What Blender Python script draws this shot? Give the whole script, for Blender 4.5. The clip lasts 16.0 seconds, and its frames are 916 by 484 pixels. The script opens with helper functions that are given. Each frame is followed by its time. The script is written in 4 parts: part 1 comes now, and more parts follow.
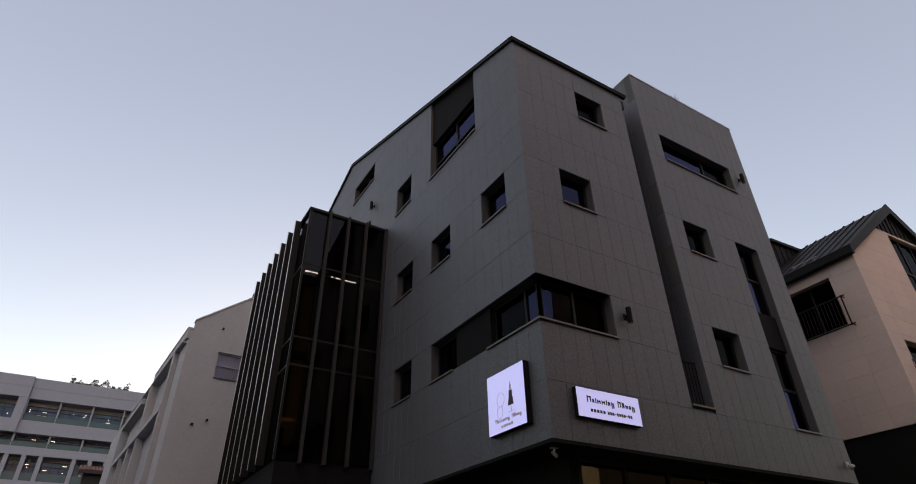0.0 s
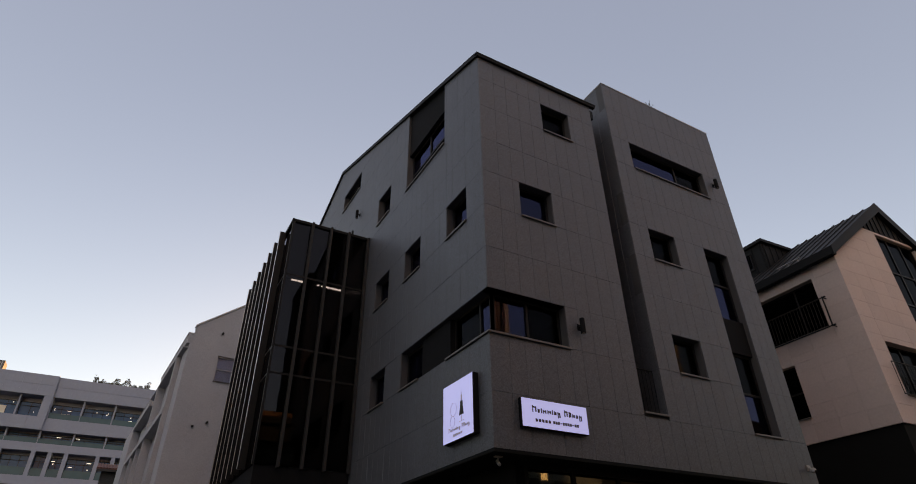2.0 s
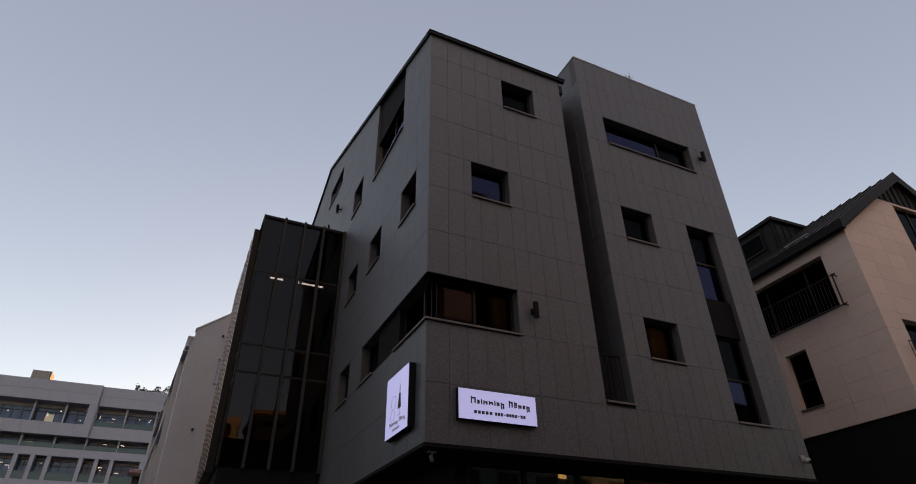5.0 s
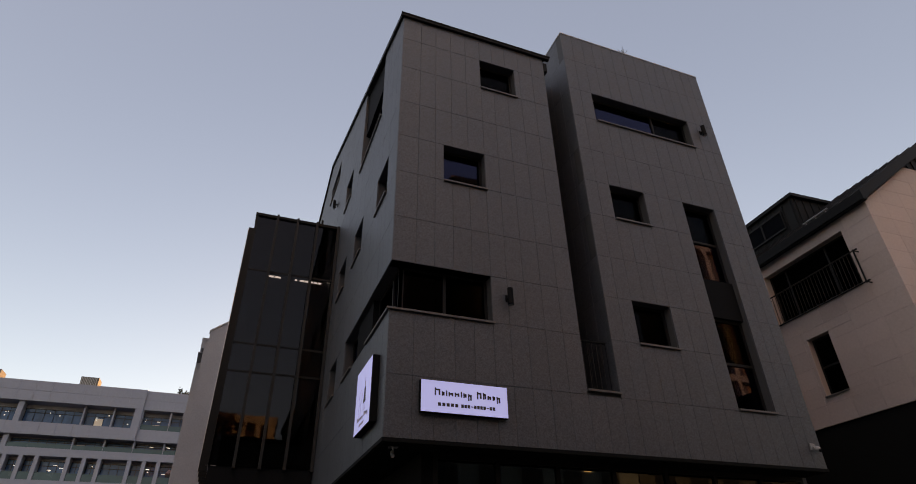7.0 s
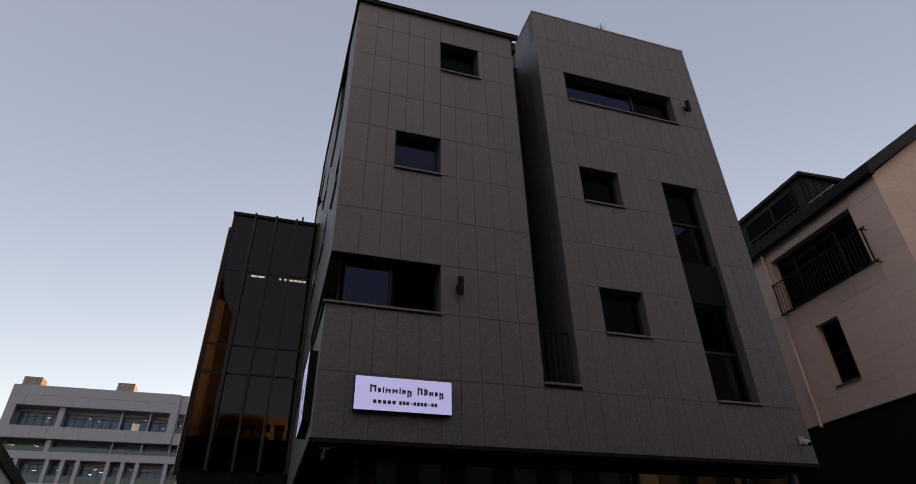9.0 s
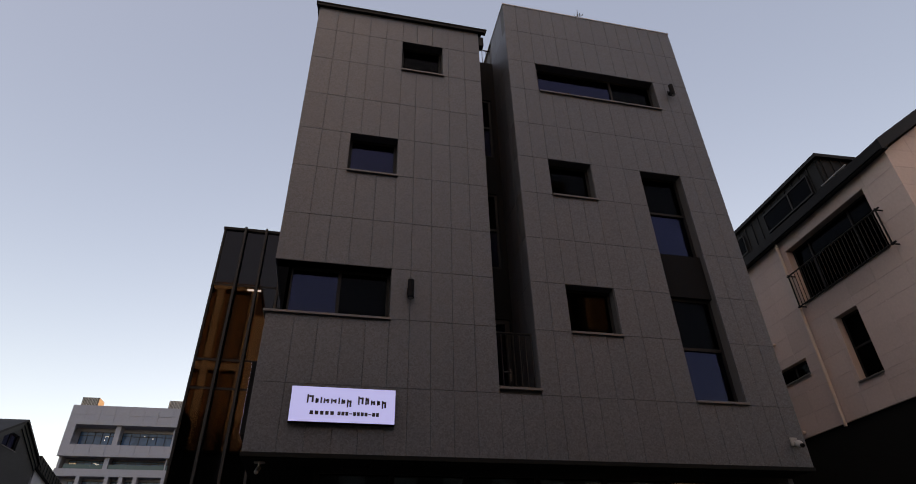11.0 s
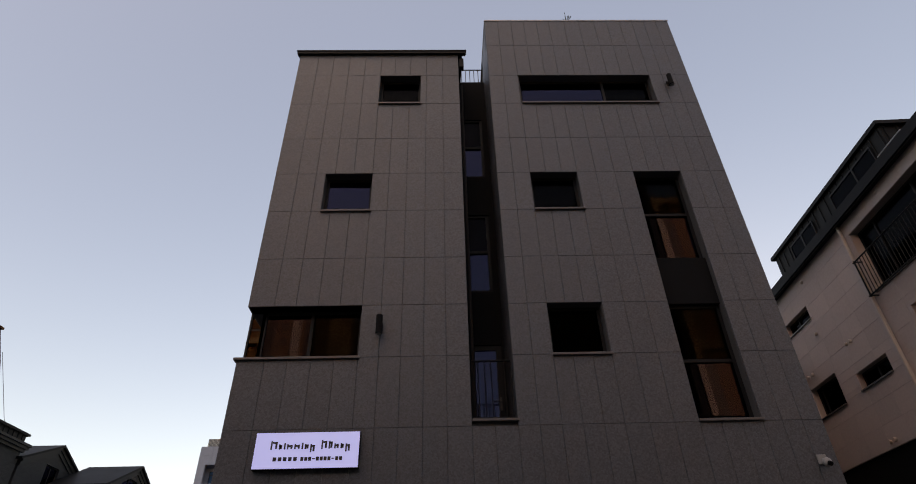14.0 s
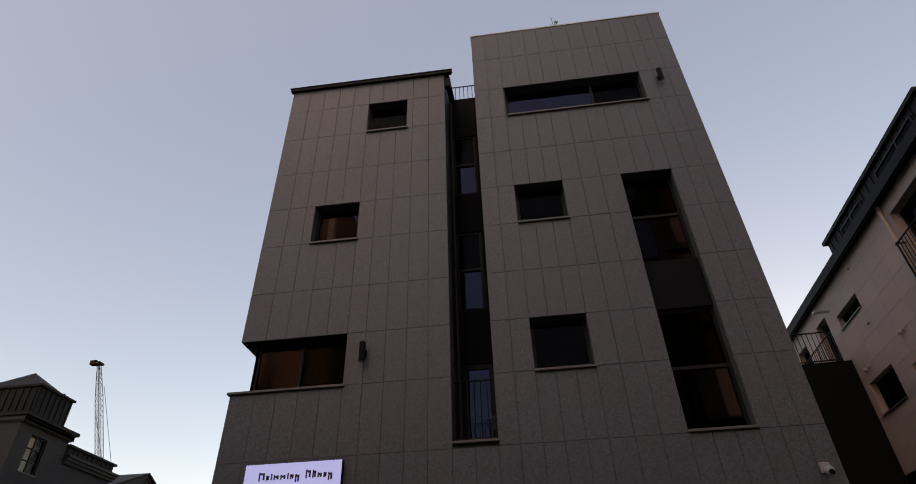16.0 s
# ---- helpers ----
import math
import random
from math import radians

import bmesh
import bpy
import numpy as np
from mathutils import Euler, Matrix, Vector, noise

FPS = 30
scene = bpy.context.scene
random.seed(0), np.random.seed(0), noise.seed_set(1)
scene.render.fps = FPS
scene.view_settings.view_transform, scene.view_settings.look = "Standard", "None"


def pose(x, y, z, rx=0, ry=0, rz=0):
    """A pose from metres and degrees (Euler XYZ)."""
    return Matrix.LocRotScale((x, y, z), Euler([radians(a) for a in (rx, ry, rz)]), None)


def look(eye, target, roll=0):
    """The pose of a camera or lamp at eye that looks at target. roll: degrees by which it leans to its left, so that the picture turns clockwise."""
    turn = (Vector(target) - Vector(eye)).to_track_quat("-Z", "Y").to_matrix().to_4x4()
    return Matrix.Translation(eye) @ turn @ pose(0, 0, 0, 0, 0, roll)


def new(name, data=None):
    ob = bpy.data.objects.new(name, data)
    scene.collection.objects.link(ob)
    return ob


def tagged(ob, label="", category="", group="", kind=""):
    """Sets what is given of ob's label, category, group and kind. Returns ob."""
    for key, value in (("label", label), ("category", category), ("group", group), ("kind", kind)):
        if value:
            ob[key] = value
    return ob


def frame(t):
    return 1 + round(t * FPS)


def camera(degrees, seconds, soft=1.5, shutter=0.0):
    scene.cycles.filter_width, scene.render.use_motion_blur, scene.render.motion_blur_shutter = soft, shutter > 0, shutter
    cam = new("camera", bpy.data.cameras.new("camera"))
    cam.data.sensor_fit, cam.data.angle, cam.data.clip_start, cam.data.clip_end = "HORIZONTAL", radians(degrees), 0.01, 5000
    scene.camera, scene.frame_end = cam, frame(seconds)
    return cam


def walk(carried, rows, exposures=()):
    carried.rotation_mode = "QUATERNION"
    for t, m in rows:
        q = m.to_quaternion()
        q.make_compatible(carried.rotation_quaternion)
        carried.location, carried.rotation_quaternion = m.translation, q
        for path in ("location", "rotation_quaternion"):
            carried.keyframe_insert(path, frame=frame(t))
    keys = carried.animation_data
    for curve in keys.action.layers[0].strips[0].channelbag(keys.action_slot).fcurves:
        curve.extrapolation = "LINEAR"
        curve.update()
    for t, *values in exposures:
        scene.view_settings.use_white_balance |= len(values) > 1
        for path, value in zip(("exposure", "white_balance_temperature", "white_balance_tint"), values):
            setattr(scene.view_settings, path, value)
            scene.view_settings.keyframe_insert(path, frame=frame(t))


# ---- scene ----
cam = camera(77.0, 16.0, soft=1.0)
PATH = [
    (0, (0.53, 0.32, 2.008), (1.415, 1.751, 3.089), -1.0),
    (0.5, (0.66, -0.054, 2.013), (1.524, 1.393, 3.091), -1.0),
    (1, (0.834, -0.433, 2.02), (1.683, 1.022, 3.098), -0.8),
    (1.5, (1.025, -0.737, 2.045), (1.866, 0.728, 3.115), -0.8),
    (2, (1.319, -0.851, 2.096), (2.155, 0.619, 3.164), -0.7),
    (2.5, (1.7, -0.91, 2.108), (2.52, 0.568, 3.177), -0.8),
    (3, (2.045, -0.943, 2.13), (2.846, 0.546, 3.198), -0.9),
    (3.5, (2.35, -1.051, 2.123), (3.137, 0.447, 3.189), -1.0),
    (4, (2.674, -1.015, 2.168), (3.454, 0.487, 3.233), -1.0),
    (6.5, (4.384, -1.026, 2.177), (5.016, 0.545, 3.242), -1.0),
    (7, (4.74, -1.021, 2.242), (5.359, 0.558, 3.302), -1.1),
    (7.5, (5.176, -0.954, 2.238), (5.768, 0.634, 3.301), -1.1),
    (8, (5.532, -0.91, 2.249), (6.101, 0.686, 3.313), -1.1),
    (8.5, (5.94, -0.944, 2.323), (6.489, 0.66, 3.385), -1.3),
    (9, (6.376, -0.923, 2.358), (6.897, 0.692, 3.417), -1.2),
    (9.5, (6.727, -0.874, 2.389), (7.233, 0.745, 3.448), -1.3),
    (10, (7.2, -0.924, 2.403), (7.671, 0.701, 3.471), -1.3),
    (12.5, (9.128, -0.888, 2.559), (9.351, 0.756, 3.675), -1.6),
    (13, (9.52, -0.934, 2.609), (9.691, 0.707, 3.739), -1.6),
    (13.5, (9.912, -0.971, 2.639), (10.021, 0.67, 3.778), -1.7),
    (14, (10.262, -1.007, 2.661), (10.315, 0.629, 3.809), -1.7),
    (14.5, (10.613, -1.041, 2.684), (10.621, 0.589, 3.843), -1.7),
    (15, (11.082, -1.039, 2.74), (11.028, 0.588, 3.901), -1.8),
    (15.5, (11.498, -1.04, 2.737), (11.377, 0.577, 3.906), -2.0),
    (16, (11.838, -1.078, 2.775), (11.664, 0.529, 3.953), -2.0),
]
walk(cam, [(t, look(eye, target, roll)) for t, eye, target, roll in PATH], [(0, 1.85, 12700, 25.5), (1.5, 1.63, 12700, 25.5), (3.5, 1.59, 12700, 25.5), (8.8, 1.58, 12700, 25.5),
      (10, 1.76, 12700, 25.5), (13.5, 1.76, 12700, 25.5), (16, 1.70, 12700, 25.5)])


# ---- world and light ----
SUN_ELEVATION, SUN_AZIMUTH = 9.0, 20.0     # degrees; azimuth from +y towards +x
world = bpy.data.worlds.new("dusk_sky")
scene.world = world
world.use_nodes = True
wt = world.node_tree
wt.nodes.clear()


def sky_dome(elevation, rotation, dust, ozone, strength):
    """A clear sky with its glow round the sun's place."""
    sky = wt.nodes.new("ShaderNodeTexSky")
    sky.sky_type, sky.sun_disc = "NISHITA", False
    sky.sun_elevation, sky.sun_rotation = radians(elevation), radians(rotation)
    sky.altitude, sky.air_density, sky.dust_density, sky.ozone_density = 50, 1.0, dust, ozone
    background = wt.nodes.new("ShaderNodeBackground")
    background.inputs["Strength"].default_value = strength
    wt.links.new(sky.outputs["Color"], background.inputs["Color"])
    return background


low_sky = sky_dome(SUN_ELEVATION, SUN_AZIMUTH, 0.24, 2.8, 0.055)       # glow of the low sun
haze_sky = sky_dome(62.0, 212.0, 1.2, 2.8, 0.053)                      # even light of the high haze
both = wt.nodes.new("ShaderNodeAddShader")
world_out = wt.nodes.new("ShaderNodeOutputWorld")
wt.links.new(low_sky.outputs["Background"], both.inputs[0])
wt.links.new(haze_sky.outputs["Background"], both.inputs[1])
wt.links.new(both.outputs["Shader"], world_out.inputs["Surface"])

sun_data = bpy.data.lights.new("sun", "SUN")
sun_data.energy, sun_data.angle, sun_data.color = 2.7, radians(0.5), (1.0, 0.64, 0.34)
sun = new("sun", sun_data)
e, a = radians(SUN_ELEVATION), radians(SUN_AZIMUTH)
sun.matrix_world = look((0, 0, 0), (-math.sin(a) * math.cos(e), -math.cos(a) * math.cos(e), -math.sin(e)))


# ---- materials ----
def material(name, colour, rough=0.6, metal=0.0, vary=0.12, grain=60.0, stain=0.8, bump=0.0, bump_scale=None,
             speck=0.0, island=False, each=0.0, specular=0.5, courses=None):
    """A surface with variation at two scales, and optional relief, specks and difference from piece to piece."""
    m = bpy.data.materials.new(name)
    m.use_nodes = True
    nt = m.node_tree
    b = nt.nodes["Principled BSDF"]
    b.inputs["Roughness"].default_value, b.inputs["Metallic"].default_value = rough, metal
    b.inputs["Specular IOR Level"].default_value = specular
    N, L = nt.nodes.new, nt.links.new
    co = N("ShaderNodeTexCoord")
    geo = N("ShaderNodeNewGeometry")
    fine, coarse = N("ShaderNodeTexNoise"), N("ShaderNodeTexNoise")
    fine.inputs["Scale"].default_value, coarse.inputs["Scale"].default_value = grain, stain
    fine.inputs["Detail"].default_value, coarse.inputs["Detail"].default_value = 3, 6
    coarse.inputs["Roughness"].default_value = 0.65
    L(geo.outputs["Position"], fine.inputs["Vector"])
    L(geo.outputs["Position"], coarse.inputs["Vector"])
    add = N("ShaderNodeMath")
    add.operation = "ADD"
    L(fine.outputs["Fac"], add.inputs[0])
    L(coarse.outputs["Fac"], add.inputs[1])
    last = add
    if each:
        info = N("ShaderNodeObjectInfo")
        k = N("ShaderNodeMath")
        k.operation, k.inputs[1].default_value = "MULTIPLY_ADD", each
        L((geo.outputs["Random Per Island"] if island else info.outputs["Random"]), k.inputs[0])
        L(add.outputs[0], k.inputs[2])
        last = k
    ramp = N("ShaderNodeMapRange")
    ramp.inputs["From Min"].default_value, ramp.inputs["From Max"].default_value = 0.6, 1.4 + each
    ramp.inputs["To Min"].default_value, ramp.inputs["To Max"].default_value = 1 - vary, 1 + vary
    L(last.outputs[0], ramp.inputs["Value"])
    shade = ramp.outputs["Result"]
    if speck:
        vo = N("ShaderNodeTexVoronoi")
        vo.inputs["Scale"].default_value = 48.0
        L(geo.outputs["Position"], vo.inputs["Vector"])
        sp = N("ShaderNodeMapRange")
        sp.inputs["To Min"].default_value, sp.inputs["To Max"].default_value = 1 - speck, 1 + speck
        sep = N("ShaderNodeSeparateColor")
        L(vo.outputs["Color"], sep.inputs["Color"])
        L(sep.outputs["Red"], sp.inputs["Value"])
        mu = N("ShaderNodeMath")
        mu.operation = "MULTIPLY"
        L(shade, mu.inputs[0])
        L(sp.outputs["Result"], mu.inputs[1])
        shade = mu.outputs[0]
    mix = N("ShaderNodeVectorMath")
    mix.operation = "SCALE"
    mix.inputs[0].default_value = colour
    L(shade, mix.inputs["Scale"])
    base = mix.outputs["Vector"]
    height = fine.outputs["Fac"]
    if courses:                                   # bricks laid in courses: (length, height) in metres
        xyz, along, run, lay = N("ShaderNodeSeparateXYZ"), N("ShaderNodeMath"), N("ShaderNodeCombineXYZ"), N("ShaderNodeTexBrick")
        L(geo.outputs["Position"], xyz.inputs[0])
        L(xyz.outputs["X"], along.inputs[0])
        L(xyz.outputs["Y"], along.inputs[1])
        L(along.outputs[0], run.inputs["X"])
        L(xyz.outputs["Z"], run.inputs["Y"])
        L(run.outputs[0], lay.inputs["Vector"])
        for key, value in (("Scale", 1.0), ("Mortar Size", 0.009), ("Mortar Smooth", 0.2), ("Brick Width", courses[0]), ("Row Height", courses[1])):
            lay.inputs[key].default_value = value
        for key, value in (("Color1", 1.35), ("Color2", 0.7), ("Mortar", 0.45)):
            lay.inputs[key].default_value = (value, value, value, 1)
        tint = N("ShaderNodeVectorMath")
        tint.operation = "MULTIPLY"
        L(base, tint.inputs[0])
        L(lay.outputs["Color"], tint.inputs[1])
        base = tint.outputs["Vector"]
        joint = N("ShaderNodeMath")
        joint.operation, joint.inputs[0].default_value = "SUBTRACT", 1.0
        L(lay.outputs["Fac"], joint.inputs[1])
        height = joint.outputs[0]
    L(base, b.inputs["Base Color"])
    rr = N("ShaderNodeMapRange")
    rr.inputs["To Min"].default_value, rr.inputs["To Max"].default_value = max(rough - 0.08, 0.02), min(rough + 0.08, 1)
    L(coarse.outputs["Fac"], rr.inputs["Value"])
    L(rr.outputs["Result"], b.inputs["Roughness"])
    if bump:
        bp = N("ShaderNodeBump")
        bp.inputs["Strength"].default_value, bp.inputs["Distance"].default_value = bump, 0.01
        L(height, bp.inputs["Height"])
        L(bp.outputs["Normal"], b.inputs["Normal"])
    return m


def glass_material(name, ior, tint, gloss=(1.0, 1.0, 1.0), wave=0.13):
    m = bpy.data.materials.new(name)
    m.use_nodes = True
    nt = m.node_tree
    nt.nodes.clear()
    N, L = nt.nodes.new, nt.links.new
    out, mix, tr, gl, fr = (N("ShaderNodeOutputMaterial"), N("ShaderNodeMixShader"), N("ShaderNodeBsdfTransparent"),
                            N("ShaderNodeBsdfGlossy"), N("ShaderNodeFresnel"))
    tr.inputs["Color"].default_value = (*tint, 1)
    gl.inputs["Color"].default_value = (*gloss, 1)
    gl.inputs["Roughness"].default_value = 0.0
    fr.inputs["IOR"].default_value = ior
    geo, wob, bp = N("ShaderNodeNewGeometry"), N("ShaderNodeTexNoise"), N("ShaderNodeBump")
    wob.inputs["Scale"].default_value, wob.inputs["Detail"].default_value = 0.9, 1
    bp.inputs["Strength"].default_value, bp.inputs["Distance"].default_value = wave, 0.02
    L(geo.outputs["Position"], wob.inputs["Vector"])
    L(wob.outputs["Fac"], bp.inputs["Height"])
    L(bp.outputs["Normal"], gl.inputs["Normal"])
    L(fr.outputs["Fac"], mix.inputs["Fac"])
    L(tr.outputs["BSDF"], mix.inputs[1])
    L(gl.outputs["BSDF"], mix.inputs[2])
    L(mix.outputs["Shader"], out.inputs["Surface"])
    return m


def glow(name, colour, strength):
    m = bpy.data.materials.new(name)
    m.use_nodes = True
    nt = m.node_tree
    b = nt.nodes["Principled BSDF"]
    b.inputs["Base Color"].default_value = (*colour, 1)
    b.inputs["Emission Color"].default_value = (*colour, 1)
    b.inputs["Emission Strength"].default_value = strength
    b.inputs["Roughness"].default_value = 0.3
    return m


GRANITE = material("dark_granite", (0.0452, 0.0520, 0.0640), 0.5, vary=0.15, grain=60, stain=0.45, speck=0.40, each=0.5, bump=0.12, specular=0.7)
GRANITE_BACK = material("granite_backing", (0.045, 0.047, 0.052), 0.7, vary=0.1, grain=45, stain=0.6)
CHARCOAL = material("charcoal_aluminium", (0.010, 0.010, 0.0105), 0.5, metal=0.0, specular=0.15, vary=0.12, grain=30, stain=1.2)
BLACK_PANEL = material("black_metal_panel", (0.0095, 0.0100, 0.0112), 0.7, specular=0.04, vary=0.15, grain=25, stain=1.0)
FIN_METAL = material("grey_fin_metal", (0.022, 0.022, 0.023), 0.6, specular=0.2, vary=0.12, grain=20, stain=1.0)
SILL = material("sill_metal", (0.10, 0.092, 0.09), 0.45, metal=0.3, vary=0.1)
CAP = material("pale_metal_capping", (0.34, 0.33, 0.33), 0.4, metal=0.5, vary=0.1)
SEAM = material("black_standing_seam", (0.0095, 0.010, 0.0105), 0.55, metal=0.0, specular=0.10, vary=0.18, grain=12, stain=0.7)
GLASS = glass_material("window_glass", 1.36, (0.16, 0.165, 0.18), (0.46, 0.51, 0.92))
SCREEN_GLASS = glass_material("screened_glass", 1.22, (0.10, 0.11, 0.11), (0.26, 0.26, 0.27))
SHOP_GLASS = glass_material("shopfront_glass", 1.75, (0.25, 0.28, 0.28), (0.85, 0.95, 0.95))
PALE_GLASS = glass_material("pale_window_glass", 1.5, (0.78, 0.84, 0.98), (0.9, 0.92, 1.0))
DARK_GLASS = glass_material("tinted_curtain_glass", 1.29, (0.10, 0.103, 0.11), (0.85, 0.8, 0.85), 0.035)
CLEAR_GLASS = glass_material("clear_window_glass", 1.12, (0.80, 0.80, 0.80), (0.8, 0.8, 0.85), 0.05)
LIMESTONE = material("beige_limestone", (0.455, 0.375, 0.35), 0.75, vary=0.13, grain=14, stain=0.5, each=0.5, bump=0.1)
LIME_BACK = material("limestone_joint", (0.42, 0.335, 0.295), 0.8, vary=0.1)
WHITE_RENDER = material("off_white_render", (0.30, 0.31, 0.34), 0.85, vary=0.14, grain=18, stain=0.8, bump=0.15)
GREY_CLAD = material("light_grey_cladding", (0.178, 0.20, 0.262), 0.5, vary=0.08, grain=2, stain=0.12)
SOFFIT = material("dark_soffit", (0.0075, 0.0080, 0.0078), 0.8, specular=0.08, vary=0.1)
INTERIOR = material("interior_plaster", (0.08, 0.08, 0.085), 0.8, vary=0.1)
DARK_BRICK = material("dark_brown_brick", (0.0145, 0.0150, 0.0165), 0.75, vary=0.3, grain=9, stain=0.7, bump=0.6, courses=(0.29, 0.085))
RED_TILE = material("red_clay_tile", (0.095, 0.036, 0.030), 0.75, vary=0.25, grain=12, stain=2)
ASPHALT = material("asphalt", (0.05, 0.05, 0.05), 0.85, vary=0.2, grain=40, stain=0.3, bump=0.3)
APARTMENT = material("pale_apartment_paint", (0.62, 0.52, 0.40), 0.8, vary=0.1, grain=3, stain=0.08)
APARTMENT_BAND = material("brown_apartment_paint", (0.28, 0.17, 0.10), 0.8, vary=0.1, grain=3, stain=0.08)
MOULDING = material("dark_grey_moulding", (0.028, 0.030, 0.031), 0.6, specular=0.2, vary=0.15)
SLATE_GREY = material("grey_louvre_metal", (0.11, 0.11, 0.11), 0.7, specular=0.1, vary=0.15, grain=3, stain=0.5)
WHITE_PLASTIC = material("white_plastic", (0.24, 0.24, 0.24), 0.4, vary=0.06)
PIPE = material("beige_downpipe", (0.45, 0.37, 0.32), 0.5, vary=0.06)
# crane colours hold the backlit shade: near black, so the sun leaves them dark
BACKLIT_STEEL = material("backlit_crane_steel", (0.012, 0.009, 0.011), 0.8, specular=0.05, vary=0.2)
BARK = material("dark_bark", (0.04, 0.033, 0.028), 0.85, vary=0.3, grain=25, stain=3, bump=0.3)
BACKLIT_HEAD = material("backlit_head_steel", (0.007, 0.005, 0.006), 0.8, specular=0.05, vary=0.2)
ROW_WALL = material("grey_street_render", (0.085, 0.095, 0.09), 0.8, vary=0.2, grain=6, stain=0.4)
BROWN_WALL = material("red_brown_paint", (0.085, 0.042, 0.026), 0.8, vary=0.15, grain=3, stain=0.1)
LEAF = material("shrub_leaf", (0.025, 0.03, 0.018), 0.7, vary=0.4, grain=30, stain=2)
SIGN_FACE = glow("lit_sign_face", (0.325, 0.455, 1.0), 0.215)
SIGN_INK = material("sign_ink", (0.012, 0.012, 0.014), 0.5, vary=0.05)
SIGN_GREY = material("sign_grey_line", (0.42, 0.41, 0.48), 0.5, vary=0.05)
LAMP_GLOW = glow("lit_tube", (0.85, 0.94, 1.0), 18.0)
OFFICE_LAMP = glow("office_lamp", (0.75, 0.9, 1.0), 0.42)
WARM_WINDOW = glow("warm_lit_window", (1.0, 0.62, 0.28), 1.3)
STEEL = material("brushed_steel", (0.55, 0.55, 0.55), 0.3, metal=0.9, vary=0.05)
BLIND = material("pale_blind", (0.80, 0.70, 0.58), 0.8, vary=0.05)
OFFICE_GLASS = material("blue_office_glass", (0.016, 0.060, 0.135), 0.15, vary=0.6, grain=0.6, stain=0.25, specular=0.3)
APARTMENT_WINDOW = material("brown_shaded_window", (0.13, 0.095, 0.07), 0.5, vary=0.2, grain=2, stain=0.2)
RAIL_GLASS = material("green_rail_glass", (0.032, 0.075, 0.088), 0.25, vary=0.15, grain=0.8, stain=0.3, specular=0.25)


# ---- building blocks ----
def box(bm, x0, x1, y0, y1, z0, z1):
    v = [bm.verts.new((x, y, z)) for z in (z0, z1) for y in (y0, y1) for x in (x0, x1)]
    for f in ((0, 2, 3, 1), (4, 5, 7, 6), (0, 1, 5, 4), (2, 6, 7, 3), (0, 4, 6, 2), (1, 3, 7, 5)):
        bm.faces.new([v[i] for i in f])


def boxes(*sizes):
    bm = bmesh.new()
    for s in sizes:
        box(bm, *s)
    return bm


def soft(bm, width, segments=1):
    bmesh.ops.bevel(bm, geom=bm.edges[:], offset=width, segments=segments, affect="EDGES", clamp_overlap=True)
    return bm


def mesh_of(name, bm, mat):
    bmesh.ops.recalc_face_normals(bm, faces=bm.faces[:])
    me = bpy.data.meshes.new(name)
    bm.to_mesh(me)
    bm.free()
    me.materials.append(mat)
    return me


def part(name, bm, mat, parent=None, label=""):
    """One mesh object under a thing or a part."""
    ob = new(name, bm if isinstance(bm, bpy.types.Mesh) else mesh_of(name, bm, mat))
    if parent is not None:
        ob.parent = parent
    return tagged(ob, label)


def thing(name, label, category, at=(0, 0, 0), turn=0, group="", kind=""):
    ob = new(name)
    ob.matrix_world = pose(*at, 0, 0, turn)
    ob.empty_display_size = 0.3
    return tagged(ob, label, category, group, kind)


def rod(bm, p, q, r, n=8):
    """A round bar from p to q."""
    p, q = Vector(p), Vector(q)
    w = (q - p).normalized()
    s = w.orthogonal().normalized()
    t = w.cross(s)
    rings = []
    for c in (p, q):
        rings.append([bm.verts.new(c + r * (math.cos(k * 2 * math.pi / n) * s + math.sin(k * 2 * math.pi / n) * t)) for k in range(n)])
    for k in range(n):
        bm.faces.new((rings[0][k], rings[0][(k + 1) % n], rings[1][(k + 1) % n], rings[1][k]))
    bm.faces.new(rings[0][::-1])
    bm.faces.new(rings[1])


